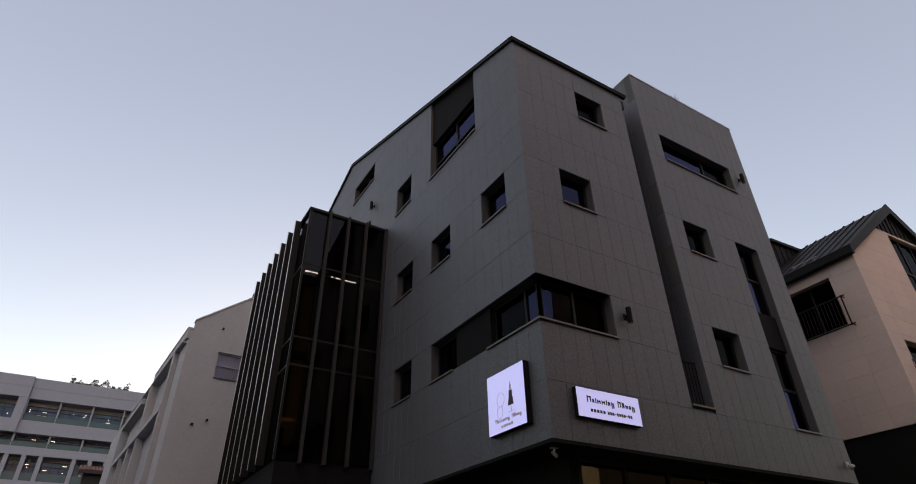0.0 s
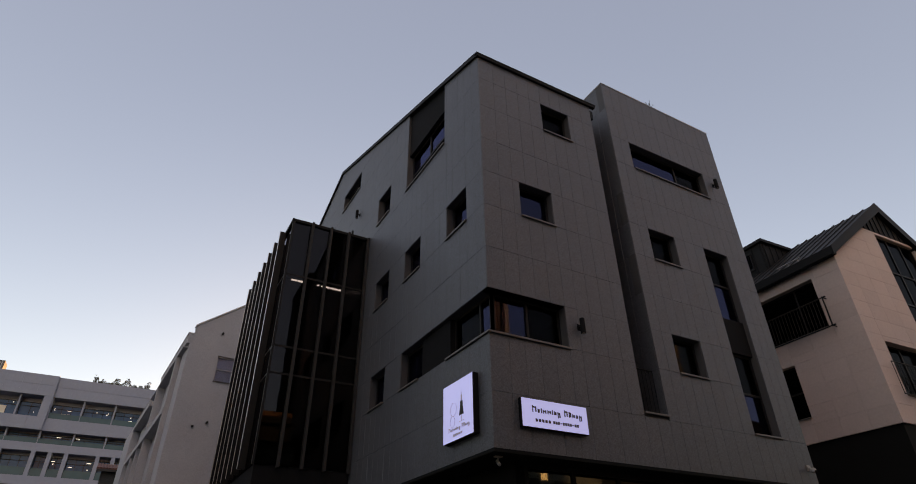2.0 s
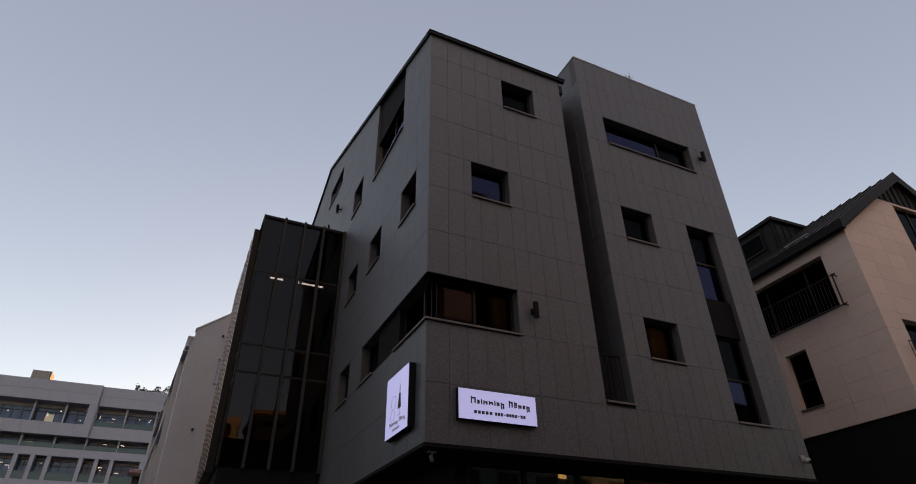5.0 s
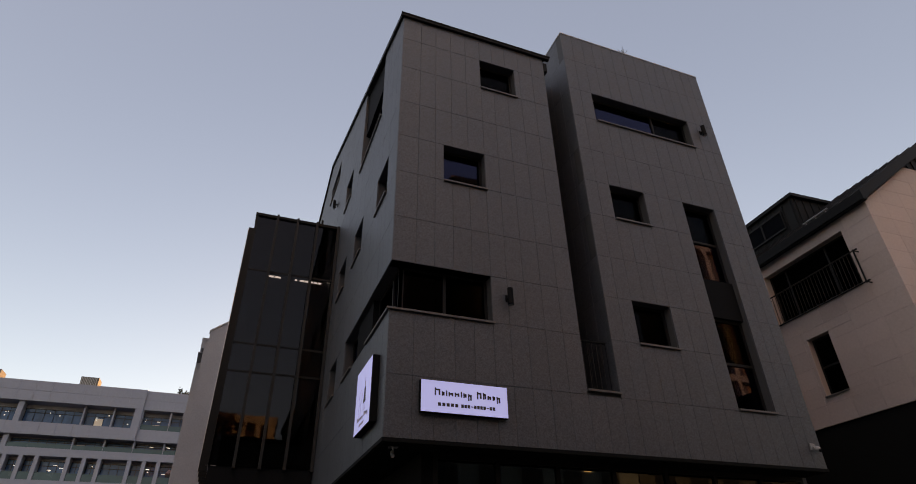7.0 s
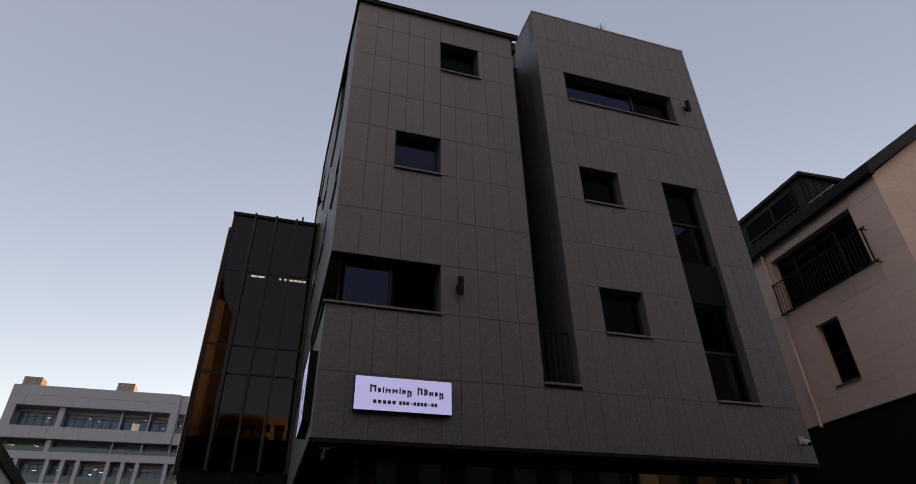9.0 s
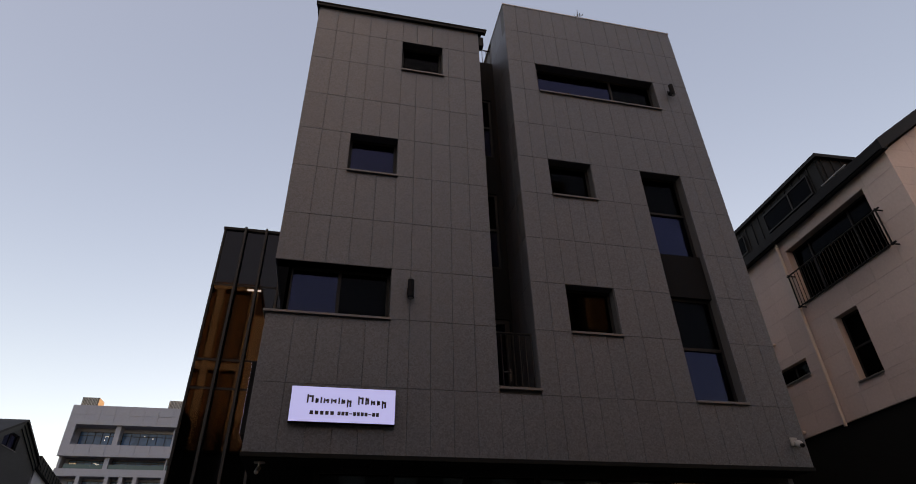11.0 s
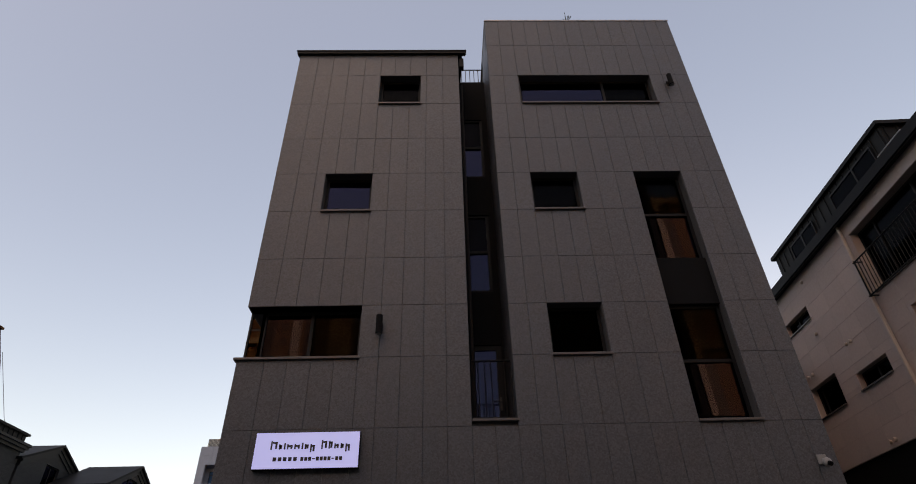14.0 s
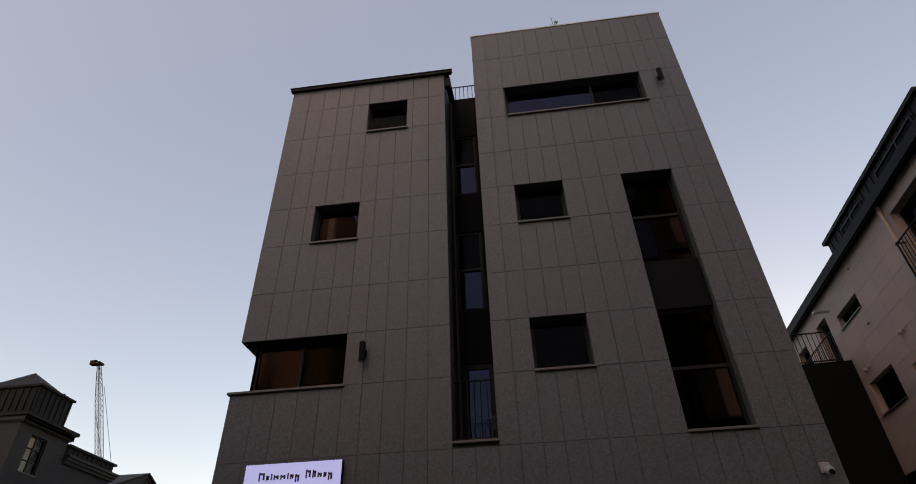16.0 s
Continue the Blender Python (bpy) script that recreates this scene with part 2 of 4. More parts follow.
class Face:
    """An upright wall plane: u runs along it, z up, d goes into the building."""
    def __init__(self, axis, at, inward):
        self.axis, self.at, self.inward = axis, at, inward

    def place(self, u, z, d):
        w = self.at + self.inward * d
        return (u, w, z) if self.axis == "y" else (w, u, z)

    def prism(self, bm, poly, d0, d1, inset=0.0):
        """Extrudes a convex polygon of (u, z) from depth d0 to d1, its front edge chamfered by inset."""
        cu, cz = sum(p[0] for p in poly) / len(poly), sum(p[1] for p in poly) / len(poly)
        rings = []
        if inset:
            us, zs = [p[0] for p in poly], [p[1] for p in poly]
            ku, kz = 1 - 2 * inset / (max(us) - min(us)), 1 - 2 * inset / (max(zs) - min(zs))
            rings.append([bm.verts.new(self.place(cu + (u - cu) * ku, cz + (z - cz) * kz, d0)) for u, z in poly])
            d0 += inset
        rings.append([bm.verts.new(self.place(u, z, d0)) for u, z in poly])
        rings.append([bm.verts.new(self.place(u, z, d1)) for u, z in poly])
        n = len(poly)
        bm.faces.new(rings[0])
        bm.faces.new(rings[-1][::-1])
        for r, s in zip(rings, rings[1:]):
            for k in range(n):
                bm.faces.new((r[k], r[(k + 1) % n], s[(k + 1) % n], s[k]))

    def slab(self, bm, u0, u1, z0, z1, d0, d1):
        self.prism(bm, [(u0, z0), (u1, z0), (u1, z1), (u0, z1)], d0, d1)


def cut(rects, hole):
    """Takes a rectangle out of rectangles (u0, u1, z0, z1)."""
    out = []
    a0, a1, b0, b1 = hole
    for u0, u1, z0, z1 in rects:
        if a1 <= u0 + 1e-6 or a0 >= u1 - 1e-6 or b1 <= z0 + 1e-6 or b0 >= z1 - 1e-6:
            out.append((u0, u1, z0, z1))
            continue
        if z0 < b0:
            out.append((u0, u1, z0, b0))
        if z1 > b1:
            out.append((u0, u1, b1, z1))
        lo, hi = max(z0, b0), min(z1, b1)
        if u0 < a0:
            out.append((u0, a0, lo, hi))
        if u1 > a1:
            out.append((a1, u1, lo, hi))
    return out


def below(poly, line):
    """The part of a polygon under a line z = a + b * u."""
    a, b = line
    out = []
    for p, q in zip(poly, poly[1:] + poly[:1]):
        hp, hq = a + b * p[0] - p[1], a + b * q[0] - q[1]
        if hp >= 0:
            out.append(p)
        if (hp >= 0) != (hq >= 0):
            k = hp / (hp - hq)
            out.append((p[0] + k * (q[0] - p[0]), p[1] + k * (q[1] - p[1])))
    return out


def clad(face, us, zs, holes, parent, mat, joint=0.0045, thick=0.03, tops=(), limit=300, near=None, name="panel"):
    """Hangs stone panels in a grid on a wall, cut at the openings. Alike ones share a mesh."""
    shared, pieces = {}, []
    for u0, u1 in zip(us, us[1:]):
        for z0, z1 in zip(zs, zs[1:]):
            rects = [(u0, u1, z0, z1)]
            for h in holes:
                rects = cut(rects, h)
            for r in rects:
                if r[1] - r[0] > 0.03 and r[3] - r[2] > 0.03:
                    pieces.append(r)
    if near:
        pieces.sort(key=near)
    rest = bmesh.new()
    count = 0
    for u0, u1, z0, z1 in pieces:
        h = joint / 2
        poly = [(u0 + h, z0 + h), (u1 - h, z0 + h), (u1 - h, z1 - h), (u0 + h, z1 - h)]
        whole = True
        for line in tops:
            cutpoly = below(poly, line)
            whole = whole and len(cutpoly) == 4 and all(abs(p[0] - q[0]) + abs(p[1] - q[1]) < 1e-6 for p, q in zip(cutpoly, poly))
            poly = cutpoly
            if len(poly) < 3:
                break
        if len(poly) < 3:
            continue
        count += 1
        if count > limit:
            face.prism(rest, poly, 0, thick, 0.0025)
            continue
        cu, cz = (u0 + u1) / 2, (z0 + z1) / 2
        local = Face(face.axis, 0, face.inward)
        key = (round(u1 - u0, 3), round(z1 - z0, 3)) if whole else (round(u0, 3), round(z0, 3), "cut")
        if key not in shared:
            bm = bmesh.new()
            local.prism(bm, [(u - cu, z - cz) for u, z in poly], 0, thick, 0.0025)
            shared[key] = mesh_of(name, bm, mat)
        ob = part(name, shared[key], mat, parent)
        tilt = random.uniform(-0.0012, 0.0012)
        ob.location = face.place(cu, cz, tilt)
    if count > limit:
        tagged(part(name + "_rest", rest, mat, parent), kind="stuff")


def wall_core(face, u0, u1, z0, z1, holes, parent, mat, d0, d1, tops=(), name="wall", weld=False):
    us = sorted({u0, u1, *(h[0] for h in holes), *(h[1] for h in holes)})
    us = [u for u in us if u0 <= u <= u1]
    bm = bmesh.new()
    for a0, a1 in zip(us, us[1:]):
        rects = [(a0, a1, z0, z1)]
        for h in holes:
            rects = cut(rects, h)
        for r in rects:
            poly = [(r[0], r[2]), (r[1], r[2]), (r[1], r[3]), (r[0], r[3])]
            for line in tops:
                poly = below(poly, line)
            if len(poly) > 2:
                face.prism(bm, poly, d0, d1)
    if weld:
        bmesh.ops.remove_doubles(bm, verts=bm.verts[:], dist=0.0005)
    return part(name, bm, mat, parent)


def window(face, u0, u1, z0, z1, parent, splits=(), rails=(), depth=0.2, bar=0.055, sill=True, glass=GLASS, frame_mat=CHARCOAL,
           sill_over=0.03, screened=(), label="charcoal aluminium window with dark glass"):
    """A framed window set back in an opening: frame, panes, and a sill that stands proud of the wall."""
    bm = bmesh.new()
    face.slab(bm, u0, u0 + bar, z0, z1, depth, depth + 0.08)
    face.slab(bm, u1 - bar, u1, z0, z1, depth, depth + 0.08)
    face.slab(bm, u0 + bar, u1 - bar, z0, z0 + bar, depth, depth + 0.08)
    face.slab(bm, u0 + bar, u1 - bar, z1 - bar, z1, depth, depth + 0.08)
    w = part("window", bm, frame_mat, parent, label)
    us = [u0 + bar, *[u0 + s * (u1 - u0) for s in splits], u1 - bar]
    zs = [z0 + bar, *[z0 + s * (z1 - z0) for s in rails], z1 - bar]
    for s in us[1:-1]:
        bm = bmesh.new()
        face.slab(bm, s - bar / 2, s + bar / 2, z0 + bar, z1 - bar, depth - 0.004, depth + 0.07)
        part("mullion", bm, frame_mat, w)
    for s in zs[1:-1]:
        bm = bmesh.new()
        face.slab(bm, u0 + bar, u1 - bar, s - bar / 2, s + bar / 2, depth - 0.008, depth + 0.066)
        part("transom", bm, frame_mat, w)
    for i, (a0, a1) in enumerate(zip(us, us[1:])):
        for j, (b0, b1) in enumerate(zip(zs, zs[1:])):
            bm = bmesh.new()
            face.slab(bm, a0, a1, b0, b1, depth + 0.03, depth + 0.042)
            fine_mesh = (i, j) in screened
            part("pane", bm, SCREEN_GLASS if fine_mesh else glass, w, "dark pane behind a fine insect mesh" if fine_mesh else "")
    if sill:
        bm = bmesh.new()
        face.slab(bm, u0 - 0.004, u1 + sill_over, z0 - 0.03, z0 + 0.012, -0.045, depth)
        part("sill", soft(bm, 0.004), SILL, w, "thin brown-grey metal sill")
    return w


# ---- ground ----
ground = part("ground", boxes((-1500, 1500, -1500, 1500, -0.5, 0.0)), ASPHALT)
tagged(ground, "dark asphalt ground", "ground", kind="structure")

# ---- main building: dark granite block of flats over a shop ----
X0, X1, X2, X3 = 6.90, 10.68, 11.39, 16.11      # left block, slot, right block
Y0, YS, YR, YB = 7.79, 9.0, 19.3, 22.6          # front, back of the slot, ridge, back
Z0, ZR = 4.38, 15.74                            # soffit, right block's top
PITCH = 0.363
EAVE = 14.38
ROWS_Z = [Z0, 5.40, 6.56, 7.52, 8.50, 9.60, 10.56, 11.55, 12.64, 13.60, 14.72, 15.74]
front, side = Face("y", Y0, 1), Face("x", X0, 1)
SLOPE_UP = (EAVE - PITCH * Y0, PITCH)
RIDGE = EAVE + PITCH * (YR - Y0)
SLOPE_DOWN = (RIDGE + PITCH * YR, -PITCH)

building = thing("apartment_building", "dark granite-clad five-storey building with a black glass stair block", "building", (X0, Y0, 0))
building.matrix_world = Matrix.Identity(4)

left_holes = [(8.86, 9.79, 12.64, 13.60), (7.91, 8.855, 9.60, 10.56), (X0 - 0.01, 8.855, 6.56, 7.52)]
right_holes = [(12.09, 15.18, 12.64, 13.60), (12.07, 13.03, 9.60, 10.56), (12.06, 13.02, 6.56, 7.52), (14.19, 15.17, 5.43, 10.56)]
side_holes = [(8.55, 9.53, 9.60, 10.56), (11.00, 12.00, 9.60, 10.56), (13.10, 14.15, 9.60, 10.56),
              (13.40, 14.43, 12.90, 13.95), (16.68, 18.65, 16.05, 16.85),
              (Y0 - 0.01, 9.53, 6.56, 7.52), (9.53, 11.95, 6.56, 7.52), (13.0, 14.02, 6.56, 7.52), (9.65, 12.12, 12.82, 20.0)]
DEPTH = 0.26
left_wall = wall_core(front, X0 + 0.03, X1, Z0, EAVE, left_holes, building, GRANITE_BACK, 0.034, DEPTH, name="front_wall")
right_wall = wall_core(front, X2, X3, Z0, ZR, right_holes, building, GRANITE_BACK, 0.034, DEPTH, name="front_wall")
under_slot = wall_core(front, X1, X2, Z0, 5.46, [], building, GRANITE_BACK, 0.034, DEPTH, name="front_wall")
side_wall = wall_core(side, Y0 + DEPTH, YB, Z0, 20, side_holes, building, GRANITE_BACK, 0.034, DEPTH, (SLOPE_UP, SLOPE_DOWN), name="side_wall")
for w in (left_wall, right_wall, under_slot, side_wall):
    tagged(w, "wall hung with tall dark granite panels")

# slot: right block's return wall, left block's return wall, black back wall with windows and a door
slot_right, slot_left = Face("x", X2, 1), Face("x", X1, -1)
ret_r = wall_core(slot_right, Y0 + DEPTH, 20.0, 5.46, ZR, [], building, GRANITE_BACK, 0.034, DEPTH, name="slot_wall")
ret_l = wall_core(slot_left, Y0 + DEPTH, YB, 5.46, 20, [], building, GRANITE_BACK, 0.034, DEPTH, (SLOPE_UP, SLOPE_DOWN), name="slot_wall")
slot_back = Face("y", YS, 1)
slot_holes = [(10.70, 11.26, 11.5, 13.4), (10.70, 11.26, 8.45, 10.4), (10.74, 11.34, 5.5, 7.3)]
wall_core(slot_back, X1, X2, 5.46, 14.82, slot_holes, building, BLACK_PANEL, 0.0, 0.15, name="slot_back_wall")
part("slot_floor", boxes((X1, X2, Y0 + DEPTH, YS, 5.36, 5.46)), GRANITE_BACK, building)
part("slot_sill", soft(boxes((X1 + 0.005, X2 + 0.02, Y0 - 0.04, Y0 + 0.1, 5.465, 5.505)), 0.004), SILL, building)
for z0, z1 in ((11.5, 13.4), (8.45, 10.4)):
    window(slot_back, 10.70, 11.26, z0, z1, building, rails=(0.5,), screened=((0, 1),), depth=0.03, sill=False)
slot_door = window(slot_back, 10.74, 11.34, 5.5, 7.3, building, depth=0.03, bar=0.1, sill=False, label="charcoal glazed balcony door")
handle = bmesh.new()
box(handle, 11.25, 11.29, YS - 0.012, YS + 0.03, 6.04, 6.28)
rod(handle, (11.27, YS - 0.06, 6.2), (11.27, YS + 0.02, 6.2), 0.012)
rod(handle, (11.27, YS - 0.06, 6.2), (11.14, YS - 0.06, 6.2), 0.011)
part("handle", handle, SLATE_GREY, slot_door, "steel lever handle")


def railing(name, parent, p, q, z0, z1, step=0.11, post=0.012, mat=CHARCOAL):
    """A straight railing: top and bottom rail and thin bars between p and q (x, y)."""
    p, q = Vector((*p, 0)), Vector((*q, 0))
    bm = bmesh.new()
    rod(bm, (p.x, p.y, z1), (q.x, q.y, z1), post * 1.5, 6)
    r = part(name, bm, mat, parent)
    bm = bmesh.new()
    rod(bm, (p.x, p.y, z0), (q.x, q.y, z0), post * 1.5, 6)
    part("bottom_rail", bm, mat, r)
    n = max(2, round((q - p).length / step))
    bar = bmesh.new()
    rod(bar, (0, 0, z0), (0, 0, z1), post * 0.75, 6)
    me = mesh_of("bar", bar, mat)
    for k in range(n + 1):
        b = part("bar", me, mat, r)
        b.location = p.lerp(q, k / n)
    return r


railing("slot_railing", building, (X1 + 0.03, Y0 + 0.2), (X2 - 0.03, Y0 + 0.2), 5.58, 6.54)
railing("terrace_railing", building, (X1 + 0.02, YS + 0.08), (X2 - 0.02, YS + 0.08), 14.9, 15.42)

# panels
xs_left = [X0, 7.35, 7.72, 8.10, 8.475, 8.855, 9.19, 9.55, 9.925, 10.30, X1]
xs_right = [X2, 11.72, 12.06, 12.385, 12.71, 13.03, 13.415, 13.80, 14.19, 14.52, 14.85, 15.175, 15.48, 15.79, X3]
ys_side = [Y0 + 0.03, 8.17, 8.55, 8.88, 9.205, 9.53] + [9.53 + 0.3675 * k for k in range(1, 5)] + [11.33, 11.665, 12.0, 12.37, 12.735, 13.10, 13.45, 13.80, 14.15]
ys_side += [14.15 + 0.37 * k for k in range(1, 23)] + [YB]

# windows
window(front, 8.86, 9.79, 12.64, 13.60, building, screened=((0, 0),))
window(front, 7.91, 8.855, 9.60, 10.56, building)
window(front, 12.09, 15.18, 12.64, 13.60, building, splits=(0.64,), screened=((1, 0),))
window(front, 12.07, 13.03, 9.60, 10.56, building, screened=((0, 0),))
window(front, 12.06, 13.02, 6.56, 7.52, building, screened=((0, 0),))
window(front, 14.19, 15.17, 8.50, 10.56, building, rails=(0.52,), screened=((0, 1),), sill=False)
window(front, 14.19, 15.17, 5.43, 7.53, building, rails=(0.5,), screened=((0, 1),))
spandrel = bmesh.new()
front.slab(spandrel, 14.19, 15.17, 7.53, 8.50, 0.12, 0.26)
part("spandrel", spandrel, BLACK_PANEL, building, "black metal spandrel panel between tall windows")
window(side, 8.55, 9.53, 9.60, 10.56, building)
window(side, 11.00, 12.00, 9.60, 10.56, building)
window(side, 13.10, 14.15, 9.60, 10.56, building)
window(side, 13.40, 14.43, 12.90, 13.95, building)
window(side, 16.68, 18.65, 16.05, 16.85, building, splits=(0.5,))
window(side, 13.0, 14.02, 6.56, 7.52, building)
window(side, 10.92, 11.95, 6.56, 7.52, building)
sp2 = bmesh.new()
side.slab(sp2, 9.53, 10.92, 6.56, 7.52, 0.10, 0.26)
part("spandrel", sp2, BLACK_PANEL, building, "black metal panel beside the corner window")

# corner window that wraps round both walls
CW = 0.22
wf = window(front, X0 + CW, 8.855, 6.56, 7.52, building, splits=(0.5,), screened=((1, 0),), depth=CW, sill=False, label="charcoal wrap-round corner window")
window(side, Y0 + CW, 9.53, 6.56, 7.52, building, splits=(0.29,), screened=((1, 0),), depth=CW, sill=False, label="charcoal wrap-round corner window")
part("corner_sill", soft(boxes((X0 - 0.045, 8.885, Y0 - 0.045, Y0 + CW, 6.53, 6.572)), 0.004), SILL, building)
part("corner_sill", soft(boxes((X0 - 0.045, X0 + CW, Y0 + CW, 9.53, 6.53, 6.572)), 0.004), SILL, building)
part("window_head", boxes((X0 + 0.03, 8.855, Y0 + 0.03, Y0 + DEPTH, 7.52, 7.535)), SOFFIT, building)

# loggia under the roof slope on the side wall
loggia = bmesh.new()
poly = below([(9.65, 14.2), (12.12, 14.2), (12.12, 20), (9.65, 20)], SLOPE_UP)
side.prism(loggia, poly, 0.08, 0.26)
part("loggia_panel", loggia, BLACK_PANEL, building, "black metal panel under the sloping verge")
lw = window(side, 9.65, 12.12, 12.82, 14.2, building, splits=(0.5,), rails=(0.42,), depth=0.2, label="wide charcoal window with a lower glass guard")

# roofs
roof = bmesh.new()
for (ya, yb), (a, b) in (((Y0 + 0.0, YR), SLOPE_UP), ((YR, YB + 0.15), SLOPE_DOWN)):
    poly = [(ya, a + b * ya), (yb, a + b * yb), (yb, a + b * yb + 0.14), (ya, a + b * ya + 0.14)]
    Face("x", X0 - 0.06, 1).prism(roof, poly, 0, X1 - X0 + 0.16)
part("roof", roof, SEAM, building, "black standing-seam gable roof")
gutter = boxes((X0 - 0.06, X1 + 0.18, Y0 - 0.065, Y0 + 0.03, 14.35, 14.43), (X0 - 0.08, X1 + 0.2, Y0 - 0.08, Y0 + 0.05, 14.43, 14.455))
part("gutter", gutter, SEAM, building, "black box gutter along the eave")
hopper = boxes((X1 + 0.015, X1 + 0.13, Y0 + 0.02, Y0 + 0.16, 13.95, 14.265))
part("rainwater_hopper", soft(hopper, 0.01), SEAM, building)
pipe = bmesh.new()
rod(pipe, (X1 + 0.07, Y0 + 0.55, 13.9), (X1 + 0.07, Y0 + 0.55, 5.5), 0.04)
part("downpipe", pipe, CHARCOAL, building)
part("flat_roof", boxes((X2 + DEPTH, X3 - DEPTH, Y0 + DEPTH, 20, ZR - 0.5, ZR - 0.2)), INTERIOR, building)
cap = boxes((X2 - 0.012, X3 + 0.015, Y0 - 0.012, Y0 + 0.3, ZR - 0.015, ZR + 0.02), (X2 - 0.012, X2 + 0.3, Y0 + 0.3, 20, ZR - 0.015, ZR + 0.02),
            (X3 - 0.27, X3 + 0.015, Y0 + 0.3, 20, ZR - 0.015, ZR + 0.02))
part("parapet_cap", cap, CAP, building, "pale metal parapet capping")
part("terrace", boxes((X1, X2, YS + 0.15, 20, 14.6, 14.78)), GRANITE_BACK, building)
part("east_wall", boxes((X3 - DEPTH, X3 - 0.002, Y0 + DEPTH, 20, Z0, ZR)), GRANITE, building)
part("rear_wall", boxes((X0, X1, YB - 0.2, YB - 0.002, 0, 17.2), (X1, X3, 19.8, 20, 0, 14.6)), GRANITE, building)
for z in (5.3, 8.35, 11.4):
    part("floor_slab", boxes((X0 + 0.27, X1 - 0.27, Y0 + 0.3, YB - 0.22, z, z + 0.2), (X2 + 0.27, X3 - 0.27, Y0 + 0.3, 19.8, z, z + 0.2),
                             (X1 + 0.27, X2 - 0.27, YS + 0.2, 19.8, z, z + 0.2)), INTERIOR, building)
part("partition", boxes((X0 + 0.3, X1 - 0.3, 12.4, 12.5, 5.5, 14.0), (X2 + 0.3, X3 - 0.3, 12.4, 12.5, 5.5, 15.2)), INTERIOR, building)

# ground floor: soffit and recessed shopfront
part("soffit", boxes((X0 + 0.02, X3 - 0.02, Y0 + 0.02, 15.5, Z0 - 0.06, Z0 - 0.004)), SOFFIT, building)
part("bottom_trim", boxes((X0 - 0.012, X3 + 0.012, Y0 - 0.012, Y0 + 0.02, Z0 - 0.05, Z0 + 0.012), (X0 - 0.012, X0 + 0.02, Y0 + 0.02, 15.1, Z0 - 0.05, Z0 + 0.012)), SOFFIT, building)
shop = Face("y", 8.35, 1)
part("shop_side_wall", boxes((7.7, 7.9, 8.35, 15.5, 0, Z0 - 0.06)), BLACK_PANEL, building)
shopfront = window(shop, 7.9, 16.0, 0.15, Z0 - 0.06, building, splits=tuple((k * 1.16) / 8.1 for k in range(1, 7)), rails=(0.62,), depth=0.0, bar=0.08, sill=False, glass=SHOP_GLASS,
                   label="charcoal glazed shopfront under the overhang")
part("shop_plinth", boxes((7.9, 16.0, 8.33, 8.5, 0, 0.15)), GRANITE_BACK, building)
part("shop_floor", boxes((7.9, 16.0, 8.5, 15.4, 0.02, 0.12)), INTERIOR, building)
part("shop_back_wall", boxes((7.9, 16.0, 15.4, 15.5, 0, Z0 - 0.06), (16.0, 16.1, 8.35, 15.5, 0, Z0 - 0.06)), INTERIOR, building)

# black glass stair block on the side wall
GX, GY, GE, GB, GT = 4.30, 15.12, 22.0, 5.2, 12.73
gfront, gside = Face("y", GY, 1), Face("x", GX, 1)
stair = part("stair_block", boxes((GX + 0.05, X0 - 0.01, GY + 0.05, GE, 0, GB), (GX + 0.12, X0 - 0.01, GY + 0.12, GE, GT - 0.12, GT - 0.02),
                                  (GX + 0.12, X0 - 0.01, GE - 0.1, GE, GB, GT - 0.12)), BLACK_PANEL, building, "black glass stair block with vertical metal fins")
part("coping", boxes((GX - 0.04, X0 - 0.005, GY - 0.04, GY + 0.12, GT - 0.06, GT + 0.03), (GX - 0.04, GX + 0.12, GY + 0.12, GE, GT - 0.06, GT + 0.03)), SEAM, stair)
gx = [GX, 4.93, 5.55, 6.16, X0 - 0.01]
gz = [GB, 7.64, 8.44, 10.76, GT - 0.06]
for u0, u1 in zip(gx, gx[1:]):
    for z0, z1 in zip(gz, gz[1:]):
        bm = bmesh.new()
        gfront.slab(bm, u0 + 0.012, u1 - 0.012, z0 + 0.012, z1 - 0.012, 0.02, 0.035)
        part("pane", bm, DARK_GLASS, stair)
gys = [GY + 0.02 + (GE - GY - 0.02) / 8 * k for k in range(9)]
for u0, u1 in zip(gys, gys[1:]):
    for z0, z1 in zip(gz, gz[1:]):
        bm = bmesh.new()
        gside.slab(bm, u0 + 0.012, u1 - 0.012, z0 + 0.012, z1 - 0.012, 0.02, 0.035)
        part("pane", bm, DARK_GLASS, stair)
for z in gz[1:-1]:
    part("transom", boxes((GX + 0.02, X0 - 0.012, GY + 0.015, GY + 0.09, z - 0.03, z + 0.03), (GX + 0.015, GX + 0.09, GY + 0.09, GE, z - 0.03, z + 0.03)), CHARCOAL, stair)
for x in gx[1:-1]:
    part("front_fin", soft(boxes((x - 0.035, x + 0.035, GY - 0.14, GY + 0.06, GB - 0.05, GT + 0.02)), 0.004), FIN_METAL, stair)
part("corner_post", boxes((GX - 0.02, GX + 0.04, GY - 0.02, GY + 0.04, GB, GT - 0.06)), CHARCOAL, stair)
part("wall_post", boxes((X0 - 0.09, X0 - 0.012, GY - 0.1, GY + 0.06, GB - 0.05, GT + 0.02)), FIN_METAL, stair)
